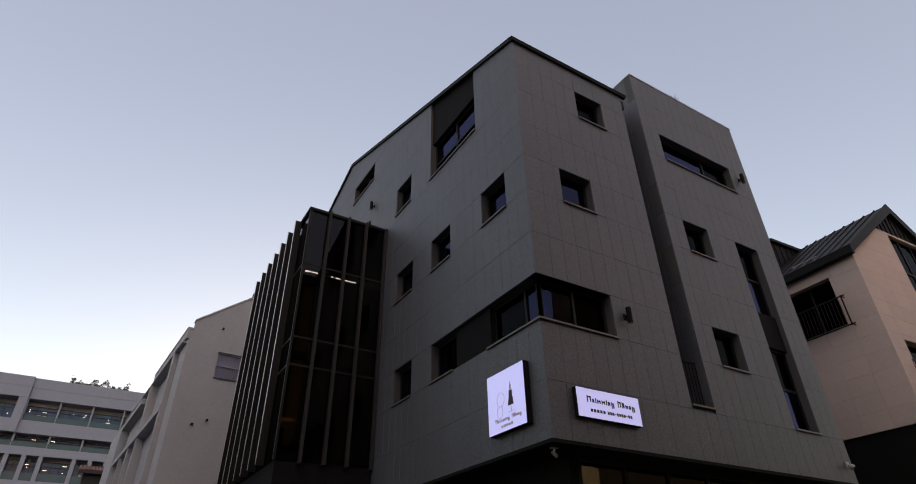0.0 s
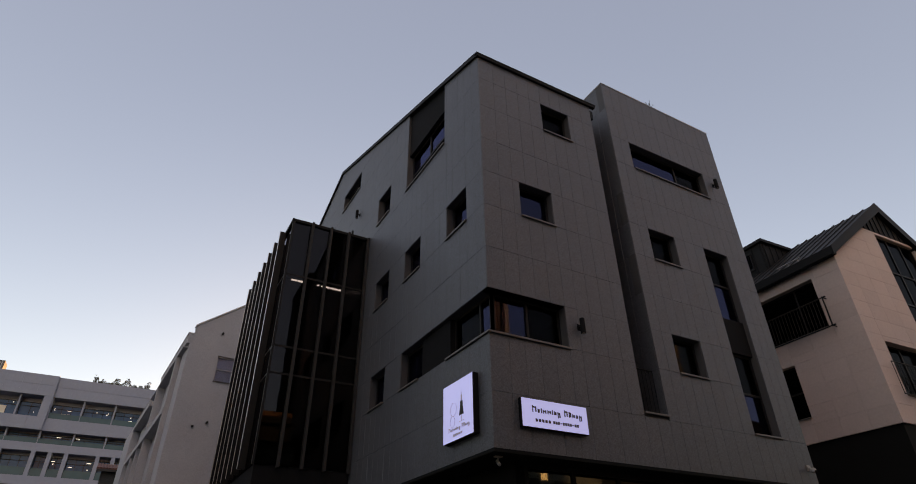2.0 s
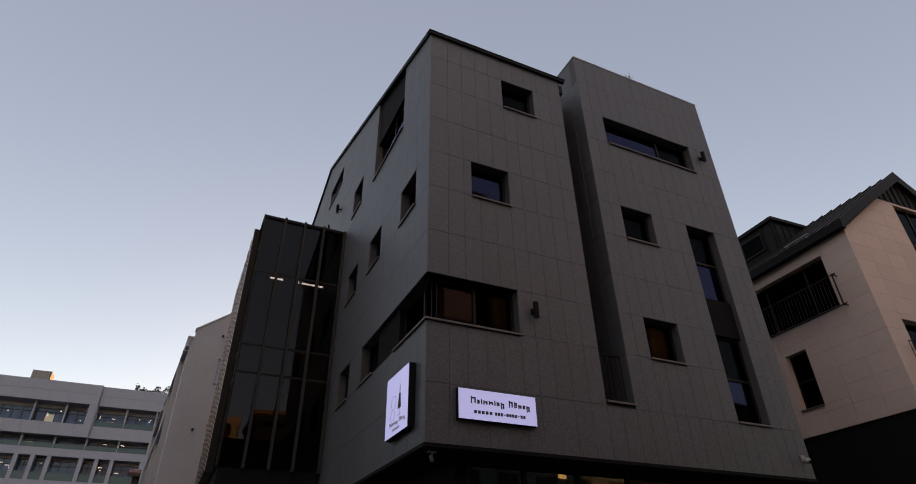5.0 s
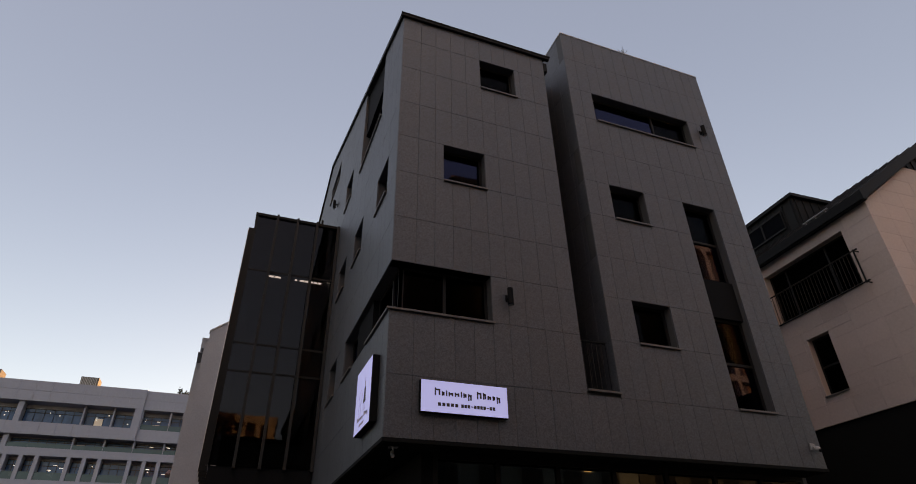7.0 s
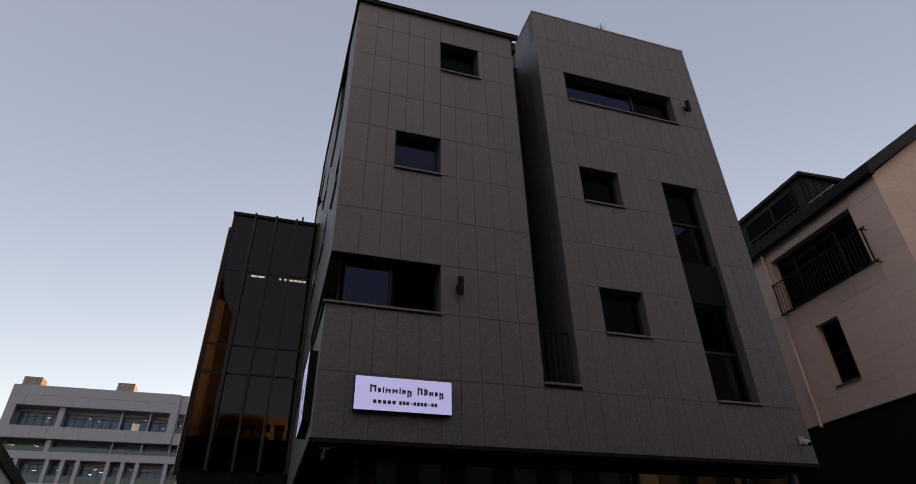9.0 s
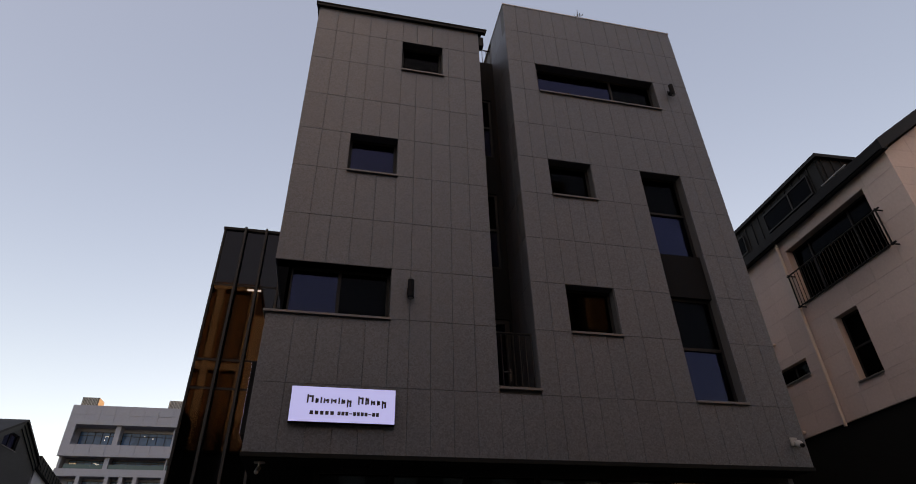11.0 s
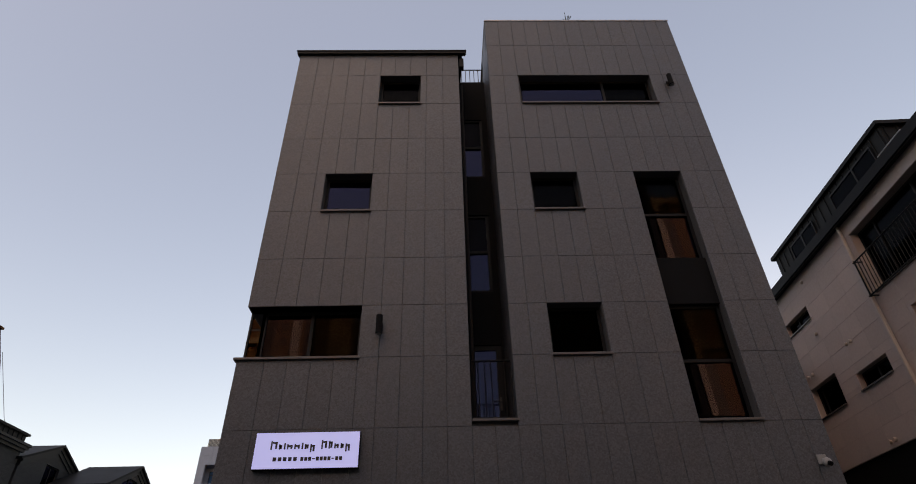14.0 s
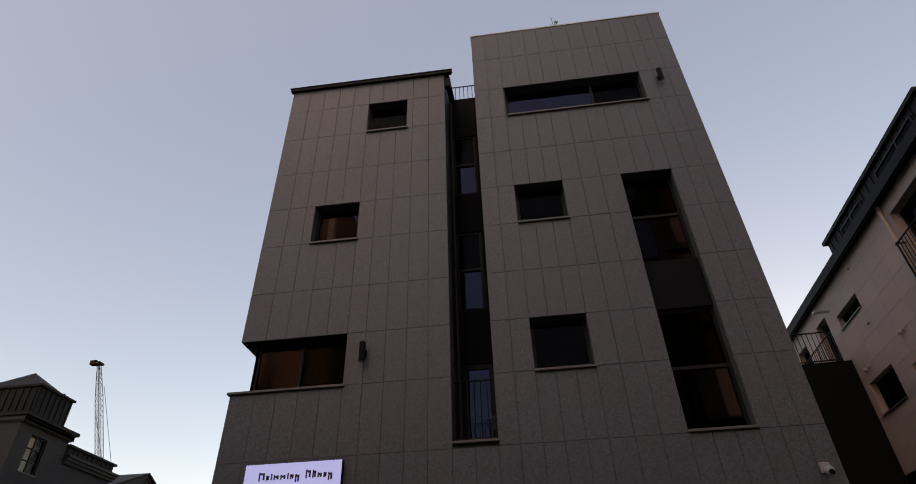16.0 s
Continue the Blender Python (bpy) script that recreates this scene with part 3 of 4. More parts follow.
fin = mesh_of("side_fin", soft(boxes((GX - 0.20, GX - 0.005, -0.03, 0.03, 5.2, 12.72)), 0.004), CHARCOAL)
trim = mesh_of("edge_trim", boxes((GX - 0.212, GX - 0.201, -0.022, 0.022, 5.22, 12.7)), STEEL)
for k in range(7):
    f = part("side_fin", fin, CHARCOAL, stair)
    f.location = (0, 16.02 + 0.78 * k, 0)
    part("edge_trim", trim, STEEL, f, "bright metal edge")
part("roof_vent", soft(boxes((6.3, 6.36, GY + 0.1, GY + 0.16, GT + 0.03, GT + 0.28)), 0.008), SEAM, stair)
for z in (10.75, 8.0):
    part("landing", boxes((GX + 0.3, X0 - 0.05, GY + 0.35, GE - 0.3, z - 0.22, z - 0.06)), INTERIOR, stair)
tube = boxes(*[(x, x + w, 17.18, 17.24, 11.68, 11.715) for x, w in ((4.95, 0.2), (5.18, 0.2), (5.86, 0.06), (6.02, 0.13), (6.18, 0.12), (6.33, 0.13), (6.49, 0.12), (6.64, 0.1))])

# wall lamps, cameras
def wall_lamp(at, out):
    """A black up-and-down cylinder lamp on a short arm."""
    lamp = thing("wall_lamp", "small black cylinder up-and-down lamp on the granite wall", "wall lamp", at, out, group="cylinder wall lamps")
    bm = bmesh.new()
    rod(bm, (0, -0.12, -0.17), (0, -0.12, 0.17), 0.055, 20)
    part("body", soft(bm, 0.004), BLACK_PANEL, lamp)
    bm = bmesh.new()
    rod(bm, (0, -0.08, 0), (0, 0, 0), 0.025, 10)
    box(bm, -0.05, 0.05, -0.012, 0.0, -0.07, 0.07)
    part("bracket", bm, BLACK_PANEL, lamp)
    bm = bmesh.new()
    rod(bm, (0, -0.12, -0.172), (0, -0.12, -0.166), 0.04, 16)
    part("lens", bm, CAP, lamp)
    return lamp


wall_lamp((9.185, Y0, 7.09), 0)
wall_lamp((15.57, Y0, 13.28), 0)
wall_lamp((X0, 16.39, 14.55), -90)


def security_camera(at, turn, label):
    c = thing("security_camera", label, "security camera", at, turn)
    bm = bmesh.new()
    box(bm, -0.07, 0.07, -0.03, 0, -0.07, 0.07)
    part("mount", soft(bm, 0.008), WHITE_PLASTIC, c)
    bm = bmesh.new()
    rod(bm, (0, -0.02, 0), (0, -0.09, -0.03), 0.02, 10)
    part("arm", bm, WHITE_PLASTIC, c)
    bm = bmesh.new()
    bmesh.ops.create_uvsphere(bm, u_segments=16, v_segments=10, radius=0.065, matrix=Matrix.Translation((0, -0.11, -0.06)))
    part("dome", bm, WHITE_PLASTIC, c)
    bm = bmesh.new()
    rod(bm, (0, -0.15, -0.08), (0, -0.185, -0.1), 0.035, 12)
    part("lens", bm, BLACK_PANEL, c)


security_camera((15.87, Y0, 4.80), 0, "white round security camera on the granite wall")
sc = thing("security_camera", "pale security camera hanging from the dark soffit", "security camera", (7.14, 8.05, Z0 - 0.06))
part("mount", soft(boxes((-0.075, 0.075, -0.04, 0.04, -0.025, 0)), 0.006), CAP, sc)
bm = bmesh.new()
rod(bm, (0, 0, -0.025), (0, 0, -0.08), 0.016, 10)
part("stem", bm, CAP, sc)
bm = bmesh.new()
rod(bm, (0.0, 0.04, -0.075), (-0.02, -0.07, -0.16), 0.03, 14)
part("body", bm, CAP, sc)

# ---- lit signs ----
def sign_bars(face_ob, strokes, mat, y):
    """Plain bars for writing: each stroke is (x, z, width, height)."""
    for x, z, w, h in strokes:
        part("bar", boxes((x - w / 2, x + w / 2, y - 0.004, y + 0.001, z - h / 2, z + h / 2)), mat, face_ob)


wide_sign = thing("wall_sign", "lit white box sign with dark bars, black edge, on granite", "sign", (8.233, Y0, 5.068), group="lit shop signs")
W, H = 0.771, 0.265
part("case", soft(boxes((-W, W, -0.095, -0.002, -H, H)), 0.006), BLACK_PANEL, wide_sign)
lit = part("face", boxes((-W + 0.008, W - 0.008, -0.0965, -0.095, -H + 0.008, H - 0.008)), SIGN_FACE, wide_sign, "glowing pale violet-white panel")
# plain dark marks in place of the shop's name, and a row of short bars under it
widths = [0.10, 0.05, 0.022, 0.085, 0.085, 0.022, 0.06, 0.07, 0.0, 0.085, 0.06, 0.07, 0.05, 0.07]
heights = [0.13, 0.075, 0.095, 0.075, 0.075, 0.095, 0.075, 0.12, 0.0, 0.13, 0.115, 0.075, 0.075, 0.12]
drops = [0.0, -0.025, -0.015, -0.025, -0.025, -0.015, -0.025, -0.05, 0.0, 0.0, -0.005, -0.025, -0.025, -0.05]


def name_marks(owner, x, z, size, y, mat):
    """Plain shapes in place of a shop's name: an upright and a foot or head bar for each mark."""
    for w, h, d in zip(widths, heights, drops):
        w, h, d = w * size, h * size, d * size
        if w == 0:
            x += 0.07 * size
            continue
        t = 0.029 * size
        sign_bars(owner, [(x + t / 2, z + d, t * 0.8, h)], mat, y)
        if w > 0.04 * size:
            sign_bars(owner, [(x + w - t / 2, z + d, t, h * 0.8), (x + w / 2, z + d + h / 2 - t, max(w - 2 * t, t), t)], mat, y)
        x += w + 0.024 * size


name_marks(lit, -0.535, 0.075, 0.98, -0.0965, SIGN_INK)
x = -0.475
for k in range(16):
    if k == 5:
        x += 0.03
    w = 0.05 if k < 5 else 0.043
    sign_bars(lit, [(x + w / 2, -0.125, w, 0.055 if k not in (8, 13) else 0.014)], SIGN_INK, -0.0965)
    x += w + (0.024 if k < 5 else 0.013)

tall_sign = thing("wall_sign", "lit white square box sign with a dark drawn shape, on granite", "sign", (X0, 8.83, 5.30), -90, group="lit shop signs")
part("case", soft(boxes((-0.59, 0.59, -0.13, -0.002, -0.57, 0.57)), 0.006), BLACK_PANEL, tall_sign)
lit2 = part("face", boxes((-0.582, 0.582, -0.1315, -0.13, -0.562, 0.562)), SIGN_FACE, tall_sign, "glowing pale violet-white panel")
shape = bmesh.new()
Face("y", -0.1355, 1).prism(shape, [(0.06, -0.14), (0.24, -0.14), (0.21, 0.02), (0.20, 0.13), (0.11, 0.13), (0.10, 0.02)], 0, 0.003)
part("drawing", shape, SIGN_INK, lit2)
sign_bars(lit2, [(0.155, 0.19, 0.05, 0.10), (0.155, 0.27, 0.016, 0.05), (0.155, -0.20, 0.012, 0.10), (0.155, -0.255, 0.2, 0.01)], SIGN_GREY, -0.1315)
for cx, cz, rx, rz in ((-0.16, 0.03, 0.12, 0.13), (-0.2, -0.2, 0.09, 0.11)):
    ring = bmesh.new()
    for k in range(20):
        a0, a1 = k * math.pi / 10, (k + 1) * math.pi / 10
        rod(ring, (cx + rx * math.cos(a0), -0.1325, cz + rz * math.sin(a0)), (cx + rx * math.cos(a1), -0.1325, cz + rz * math.sin(a1)), 0.004, 4)
    part("drawing", ring, SIGN_GREY, lit2)
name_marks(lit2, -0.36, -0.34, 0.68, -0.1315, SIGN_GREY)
sign_bars(lit2, [(-0.15 + 0.075 * k, -0.465, 0.055, 0.045) for k in range(5)], SIGN_GREY, -0.1315)

# tube lights behind the stair glass
tubes = part("strip_light", tube, LAMP_GLOW)
tagged(tubes, "lit white strip light under the stair landing", "ceiling light")

# ---- beige limestone house with black metal roof ----
beige = thing("limestone_house", "beige limestone house with black metal gable roof and balcony", "house", (21.80, 7.95, 0), -2.86)
BL, BT, BZ, BW, BR = 14.0, 12.6, 6.66, 8.7, 4.35     # length, wall top, top of the dark base, width, ridge
bw, bs = Face("x", 0.0, 1), Face("y", 0.0, 1)
west_holes = [(1.07, 4.40, 10.25, 12.13), (2.76, 3.60, 7.50, 9.38), (7.60, 9.17, 11.09, 11.55), (7.56, 9.10, 8.26, 9.22), (5.18, 6.67, 8.31, 8.80),
              (9.92, 10.80, 10.2, 11.95), (12.0, 12.95, 10.95, 11.9)]
south_holes = [(0.90, 3.25, 7.62, 9.46), (3.53, 6.2, 10.2, 14.45)]
GP = 0.72                                     # roof pitch across the gable
g_up, g_down, g_flat = (BT - 0.02, GP), (BT - 0.02 + GP * BW, -GP), (14.56, 0.0)
wwall = wall_core(bw, 0.03, BL, BZ, BT, west_holes, beige, LIME_BACK, 0.032, 0.3, name="west_wall", weld=True)
swall = wall_core(bs, 0.03, BW - 0.03, BZ, 17, south_holes, beige, LIME_BACK, 0.032, 0.3, (g_up, g_down, g_flat), name="south_wall", weld=True)
part("east_wall", boxes((BW - 0.3, BW - 0.03, 0.3, BL, 0, BT)), LIME_BACK, beige)
part("north_wall", boxes((0.3, BW - 0.3, BL - 0.3, BL, 0, BT)), LIME_BACK, beige)
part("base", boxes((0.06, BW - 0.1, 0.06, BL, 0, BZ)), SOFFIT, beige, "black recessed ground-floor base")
for z in (BZ + 0.002, 9.3):
    part("floor_slab", boxes((0.32, BW - 0.32, 0.32, BL - 0.32, z, z + 0.2)), INTERIOR, beige)
window(bw, 1.07, 4.40, 10.25, 12.13, beige, glass=SCREEN_GLASS, splits=(0.28, 0.785), depth=0.25, sill_over=0.02, label="charcoal balcony window with dark glass")
window(bw, 2.76, 3.60, 7.50, 9.38, beige, glass=SCREEN_GLASS, rails=(0.5,), depth=0.22)
window(bw, 5.18, 6.67, 8.31, 8.80, beige, glass=SCREEN_GLASS, splits=(0.5,), depth=0.18)
window(bw, 7.60, 9.17, 11.09, 11.55, beige, glass=SCREEN_GLASS, splits=(0.6,), depth=0.18)
window(bw, 7.56, 9.10, 8.26, 9.22, beige, glass=SCREEN_GLASS, splits=(0.82,), depth=0.2)
window(bw, 9.92, 10.80, 10.2, 11.95, beige, glass=SCREEN_GLASS, depth=0.2, bar=0.1, sill=False, label="charcoal glazed terrace door")
window(bw, 12.0, 12.95, 10.95, 11.9, beige, glass=SCREEN_GLASS, depth=0.2)
window(bs, 0.90, 3.25, 7.62, 9.46, beige, glass=SCREEN_GLASS, splits=(0.5,), depth=0.25)
window(bs, 3.53, 6.2, 10.2, 14.45, beige, glass=SCREEN_GLASS, splits=(0.33, 0.66), rails=(0.3, 0.62,), depth=0.12)
bal = railing("balcony_railing", beige, (-0.22, 0.82), (-0.22, 4.42), 10.14, 11.2, step=0.13, post=0.016)
for y in (0.82, 4.42):
    bm = bmesh.new()
    for z in (10.14, 11.2):
        rod(bm, (-0.22, y, z), (0.02, y, z), 0.022, 6)
        rod(bm, (-0.22, y, z), (-0.22, y - 0.12 if y < 2 else y + 0.06, z), 0.026, 6)
    rod(bm, (-0.22, y, 10.1), (-0.22, y, 11.24), 0.026, 6)
    part("return_rail", bm, CHARCOAL, bal)
s_rail = railing("window_guard", beige, (0.5, -0.13), (3.35, -0.13), 7.58, 8.64, step=0.14, post=0.014)
broof = bmesh.new()
gface = Face("y", -0.1, 1)
APEX = BT + GP * BR
gface.prism(broof, [(-0.2, BT - 0.1), (BR, APEX), (BR, APEX + 0.36), (-0.2, BT + 0.22)], 0, BL + 0.2)
gface.prism(broof, [(BR, APEX), (BW + 0.2, BT - 0.1), (BW + 0.2, BT + 0.22), (BR, APEX + 0.36)], 0, BL + 0.2)
broof_ob = part("roof", broof, SEAM, beige, "black standing-seam metal roof")
seam_mesh = bmesh.new()
Face("y", -0.02, 1).prism(seam_mesh, [(-0.18, BT + 0.22), (BR - 0.02, APEX + 0.345), (BR - 0.02, APEX + 0.40), (-0.18, BT + 0.27)], 0, 0.035)
seam_mesh = mesh_of("seam", seam_mesh, SEAM)
for k in range(1, 32):
    part("seam", seam_mesh, SEAM, broof_ob).location = (0, 0.44 * k - 0.12, 0)
part("eave_fascia", boxes((-0.24, -0.02, -0.12, BL + 0.1, BT - 0.06, BT + 0.24)), SEAM, beige)
vg = bmesh.new()
Face("y", -0.16, 1).prism(vg, [(-0.24, BT - 0.1), (BR, APEX - 0.04), (BR, APEX + 0.42), (-0.24, BT + 0.25)], 0, 0.05)
Face("y", -0.16, 1).prism(vg, [(BR, APEX - 0.04), (BW + 0.24, BT - 0.1), (BW + 0.24, BT + 0.25), (BR, APEX + 0.42)], 0, 0.05)
part("verge", vg, SEAM, beige)
sg = bmesh.new()
Face("y", 0.0, 1).prism(sg, below(below([(1.0, 14.56), (7.9, 14.56), (7.9, 18), (1.0, 18)], (BT - 0.05, GP)), (BT - 0.05 + GP * BW, -GP)), 0.02, 0.2)
gable = part("gable_panel", sg, SEAM, beige, "black seamed gable cladding")
for k in range(1, 13):
    u = 2.3 + 0.34 * k
    top = BT - 0.07 + GP * (u if u < BR else BW - u)
    if top > 14.66:
        part("seam", boxes((u - 0.015, u + 0.015, -0.02, 0.02, 14.56, top)), SEAM, gable)
dormer = part("dormer", boxes((2.03, 5.4, 3.71, 11.41, 14.0, 15.76)), SEAM, beige, "black metal-clad dormer with a window band")
part("dormer_roof", boxes((1.9, 5.5, 3.58, 11.54, 15.76, 15.9)), SEAM, dormer)
for k in range(18):
    part("seam", boxes((1.995, 2.03, 3.8 + 0.43 * k, 3.83 + 0.43 * k, 14.3, 15.76)), SEAM, dormer)
for k in range(8):
    part("seam", boxes((2.15 + 0.4 * k, 2.18 + 0.4 * k, 3.675, 3.71, 14.2, 15.76)), SEAM, dormer)
dwin = Face("x", 2.03, 1)
for y0, y1 in ((4.36, 5.37), (5.44, 6.85), (8.32, 9.13), (9.2, 10.02)):
    bm = bmesh.new()
    dwin.slab(bm, y0, y1, 14.72, 15.44, -0.05, -0.04)
    part("pane", bm, SCREEN_GLASS, dormer)
    bm = bmesh.new()
    for u0, u1, z0, z1 in ((y0 - 0.035, y0, 14.66, 15.5), (y1, y1 + 0.035, 14.66, 15.5), (y0, y1, 14.66, 14.72), (y0, y1, 15.44, 15.5)):
        dwin.slab(bm, u0, u1, z0, z1, -0.08, -0.036)
    part("window_frame", bm, CHARCOAL, dormer)
guard = bmesh.new()
rod(guard, (0.06, 1.22, BT + 0.53), (0.06, 2.22, BT + 0.53), 0.024, 8)
for y in (1.32, 1.72, 2.12):
    rod(guard, (0.06, y, BT + 0.53), (0.1, y, BT + 0.38), 0.016, 6)
part("snow_guard", guard, CAP, beige, "steel snow guard pipe on the roof")
dp = bmesh.new()
rod(dp, (-0.07, 4.62, BT - 0.05), (-0.07, 4.56, BZ - 0.1), 0.05, 10)
part("downpipe", dp, PIPE, beige, "beige downpipe")
for u, z in ((7.28, 12.25), (7.64, 10.55), (6.48, 9.65), (6.26, 9.65), (8.92, 9.59), (8.63, 9.59), (6.44, 6.82), (6.23, 6.82)):
    bm = bmesh.new()
    rod(bm, (-0.08, u, z), (0.03, u, z), 0.055, 12)
    part("vent_cap", bm, PIPE, beige, "round pale vent cap")
flue = bmesh.new()
rod(flue, (-0.5, 9.5, 11.95), (0.03, 9.5, 11.95), 0.05, 12)
part("flue", flue, STEEL, beige, "steel flue pipe")
part("terrace", boxes((-3.2, -0.02, 9.41, 13.0, 0, 10.15)), SOFFIT, beige, "black lower wing with a railed terrace")
railing("terrace_railing", beige, (-3.1, 9.45), (-0.26, 9.45), 10.22, 11.2, step=0.15, post=0.016)
railing("terrace_railing", beige, (-0.26, 9.5), (-0.26, 12.6), 10.22, 11.2, step=0.15, post=0.016)

# ---- off-white rendered house beyond the stair block ----
white = thing("rendered_house", "off-white rendered house with framed side bays", "house", (2.82, 27.2, 0), 3.4)
wf_face, ws_face = Face("y", 0, 1), Face("x", 0, 1)
WT = 13.07
fr = wall_core(wf_face, 0.0, 6.0, 0, 19, [(1.36, 2.5, 11.0, 12.22)], white, WHITE_RENDER, 0.0, 0.3,
               ((WT, 0.0),), name="front_wall", weld=True)
gb = bmesh.new()
wf_face.prism(gb, [(0.13, WT), (6.0, WT), (6.0, 18.0), (0.13, 13.46)], 0.0, 0.3)
part("gable", gb, WHITE_RENDER, white)
cp = bmesh.new()
wf_face.prism(cp, [(0.09, 13.44), (6.0, 18.02), (6.0, 18.1), (0.09, 13.52)], -0.04, 0.34)
part("gable_coping", cp, CAP, white)
part("parapet", boxes((-0.15, 0.12, -0.04, 7.4, WT - 0.08, WT + 0.02), (-0.13, -0.002, -0.03, 7.4, WT - 0.5, WT - 0.08)), WHITE_RENDER, white)
part("blind", boxes((1.4, 2.46, 0.2, 0.22, 11.05, 12.15)), BLIND, white)
window(wf_face, 1.36, 2.5, 11.0, 12.22, white, rails=(0.5,), depth=0.1, frame_mat=CAP, glass=PALE_GLASS, label="pale framed window with a glass guard")
part("core", boxes((0.35, 6, 0.32, 22, 0, WT - 0.2)), WHITE_RENDER, white)
for y0, y1 in ((0.0, 1.55), (1.75, 2.1), (7.2, 7.5), (9.8, 10.1), (12.4, 12.7), (15.0, 15.3)):
    part("side_pier", boxes((-0.2 if y0 else 0.0, 0.35, y0 + 0.004 if y0 else 0.302, y1, 0, WT - 0.55 if y1 < 8 else 9.7)), WHITE_RENDER, white)
for z, y1 in ((9.7, 15.3), (6.5, 15.3), (3.3, 15.3)):
    part("side_beam", boxes((-0.24, 0.34, 1.75, y1, z, z + 0.3)), WHITE_RENDER, white)
part("lower_wing", boxes((-0.25, 0.35, 15.5, 20.0, 0, 12.2), (-0.25, 0.2, 9.0, 15.5, 11.9, 12.2)), WHITE_RENDER, white)
part("bay_soffit", boxes((-0.2, 0.36, 0.31, 15.4, WT - 0.62, WT - 0.56), (0.2, 0.36, 0.31, 15.4, 0.0, WT - 0.62)), WHITE_RENDER, white)
for u, z in ((0.93, 8.87), (1.5, 9.11), (1.35, 13.33)):
    bm = bmesh.new()
    rod(bm, (u, -0.1, z), (u, 0.02, z), 0.05, 12)
    part("vent_cap", bm, CHARCOAL, white)

# ---- small brick house with red tiles ----
brick_house = thing("brick_house", "small dark brick house with a red tiled roof edge", "house", (0.25, 60, 0))
part("wall", boxes((0, 5, 0, 8, 0, 12.3)), DARK_BRICK, brick_house)
tl = bmesh.new()
for k in range(24):
    rod(tl, (-0.3 + 0.23 * k, -0.5, 12.35), (-0.3 + 0.23 * k, 1.2, 12.95), 0.13, 8)
part("tiled_roof", tl, RED_TILE, brick_house)
part("eave", boxes((-0.4, 5.4, -0.55, -0.3, 12.15, 12.32)), DARK_BRICK, brick_house)

# ---- far light grey office building ----
FARY = 122.0
office = thing("office_building", "far light grey office building with recessed window bands", "building", (0, FARY, 0))
# length east of the bays is added, out of sight, to shade the street
OX0, OX1, OZ = -39.9, 78.0, 37.6
part("core", boxes((OX0 + 0.2, OX1, 2.2, 20, 0, OZ - 1.0), (OX0 + 0.2, OX0 + 0.6, 0.05, 2.2, 0, OZ - 3)), GREY_CLAD, office)
levels = [(30.4, 34.0), (26.2, 28.3), (21.0, 24.9), (15.6, 19.6), (10.4, 14.4), (5.0, 9.0)]
tops = [OZ] + [l[0] for l in levels]
for (z0, z1), t in zip(levels, tops):
    band = part("band", boxes((OX0, OX1, 0, 2.25, z1, t)), GREY_CLAD, office)
part("upper_frame", boxes((OX0 - 0.1, -11.6, -0.5, -0.01, 34.0, OZ + 0.05), (OX0 - 0.1, -11.6, -0.5, -0.01, 28.25, 30.4),
                          (-12.9, -11.6, -0.5, -0.01, 30.4, 34.0), (OX0 - 0.1, OX0 + 1.4, -0.5, -0.01, 30.4, 34.0)), GREY_CLAD, office)
pier_me = mesh_of("pier", boxes((-0.32, 0.32, 0.05, 2.2, 0, 1)), GREY_CLAD)
thin_me = mesh_of("pier", boxes((-0.13, 0.13, 0.35, 2.2, 0, 1)), GREY_CLAD)
glz_me = mesh_of("window_band", boxes((0, 1, 2.05, 2.15, 0, 1)), OFFICE_GLASS)
rail_me = mesh_of("glass_guard", boxes((0, 1, 0.3, 0.34, 0, 1)), RAIL_GLASS)
lamp_me = mesh_of("ceiling_lamp", boxes((-0.07, 0.07, 2.0, 2.04, -0.07, 0.07)), OFFICE_LAMP)
tube_me = mesh_of("ceiling_lamp", boxes((-0.3, 0.3, 2.0, 2.04, -0.03, 0.03)), OFFICE_LAMP)
slab_me = mesh_of("blind", boxes((0, 1, 2.02, 2.045, 0, 1)), BLIND)
lights = random.Random(11)
top_bays = [(-38.2, -31.6), (-30.7, -21.4), (-21.0, -16.5), (-16.2, -12.9), (-11.4, -6.8), (-6.5, -1.8), (-1.4, 3.2), (3.6, 8.2), (8.6, 13.2)]
mid_bays = [(-38.6, -32.0), (-31.2, -21.6), (-21.2, -16.6), (-16.3, -11.8), (-11.5, -6.7), (-6.4, -1.8), (-1.4, 3.2), (3.6, 8.2), (8.6, 13.2)]
low_bays = []
for k in range(-3, 3):
    x = -11.6 + 9.6 * k
    low_bays += [(x + 0.32, x + 2.08), (x + 2.72, x + 4.48), (x + 5.12, x + 9.28)]
low_bays = [(max(u0, OX0 + 0.9), u1) for u0, u1 in low_bays if u1 > OX0 + 2]
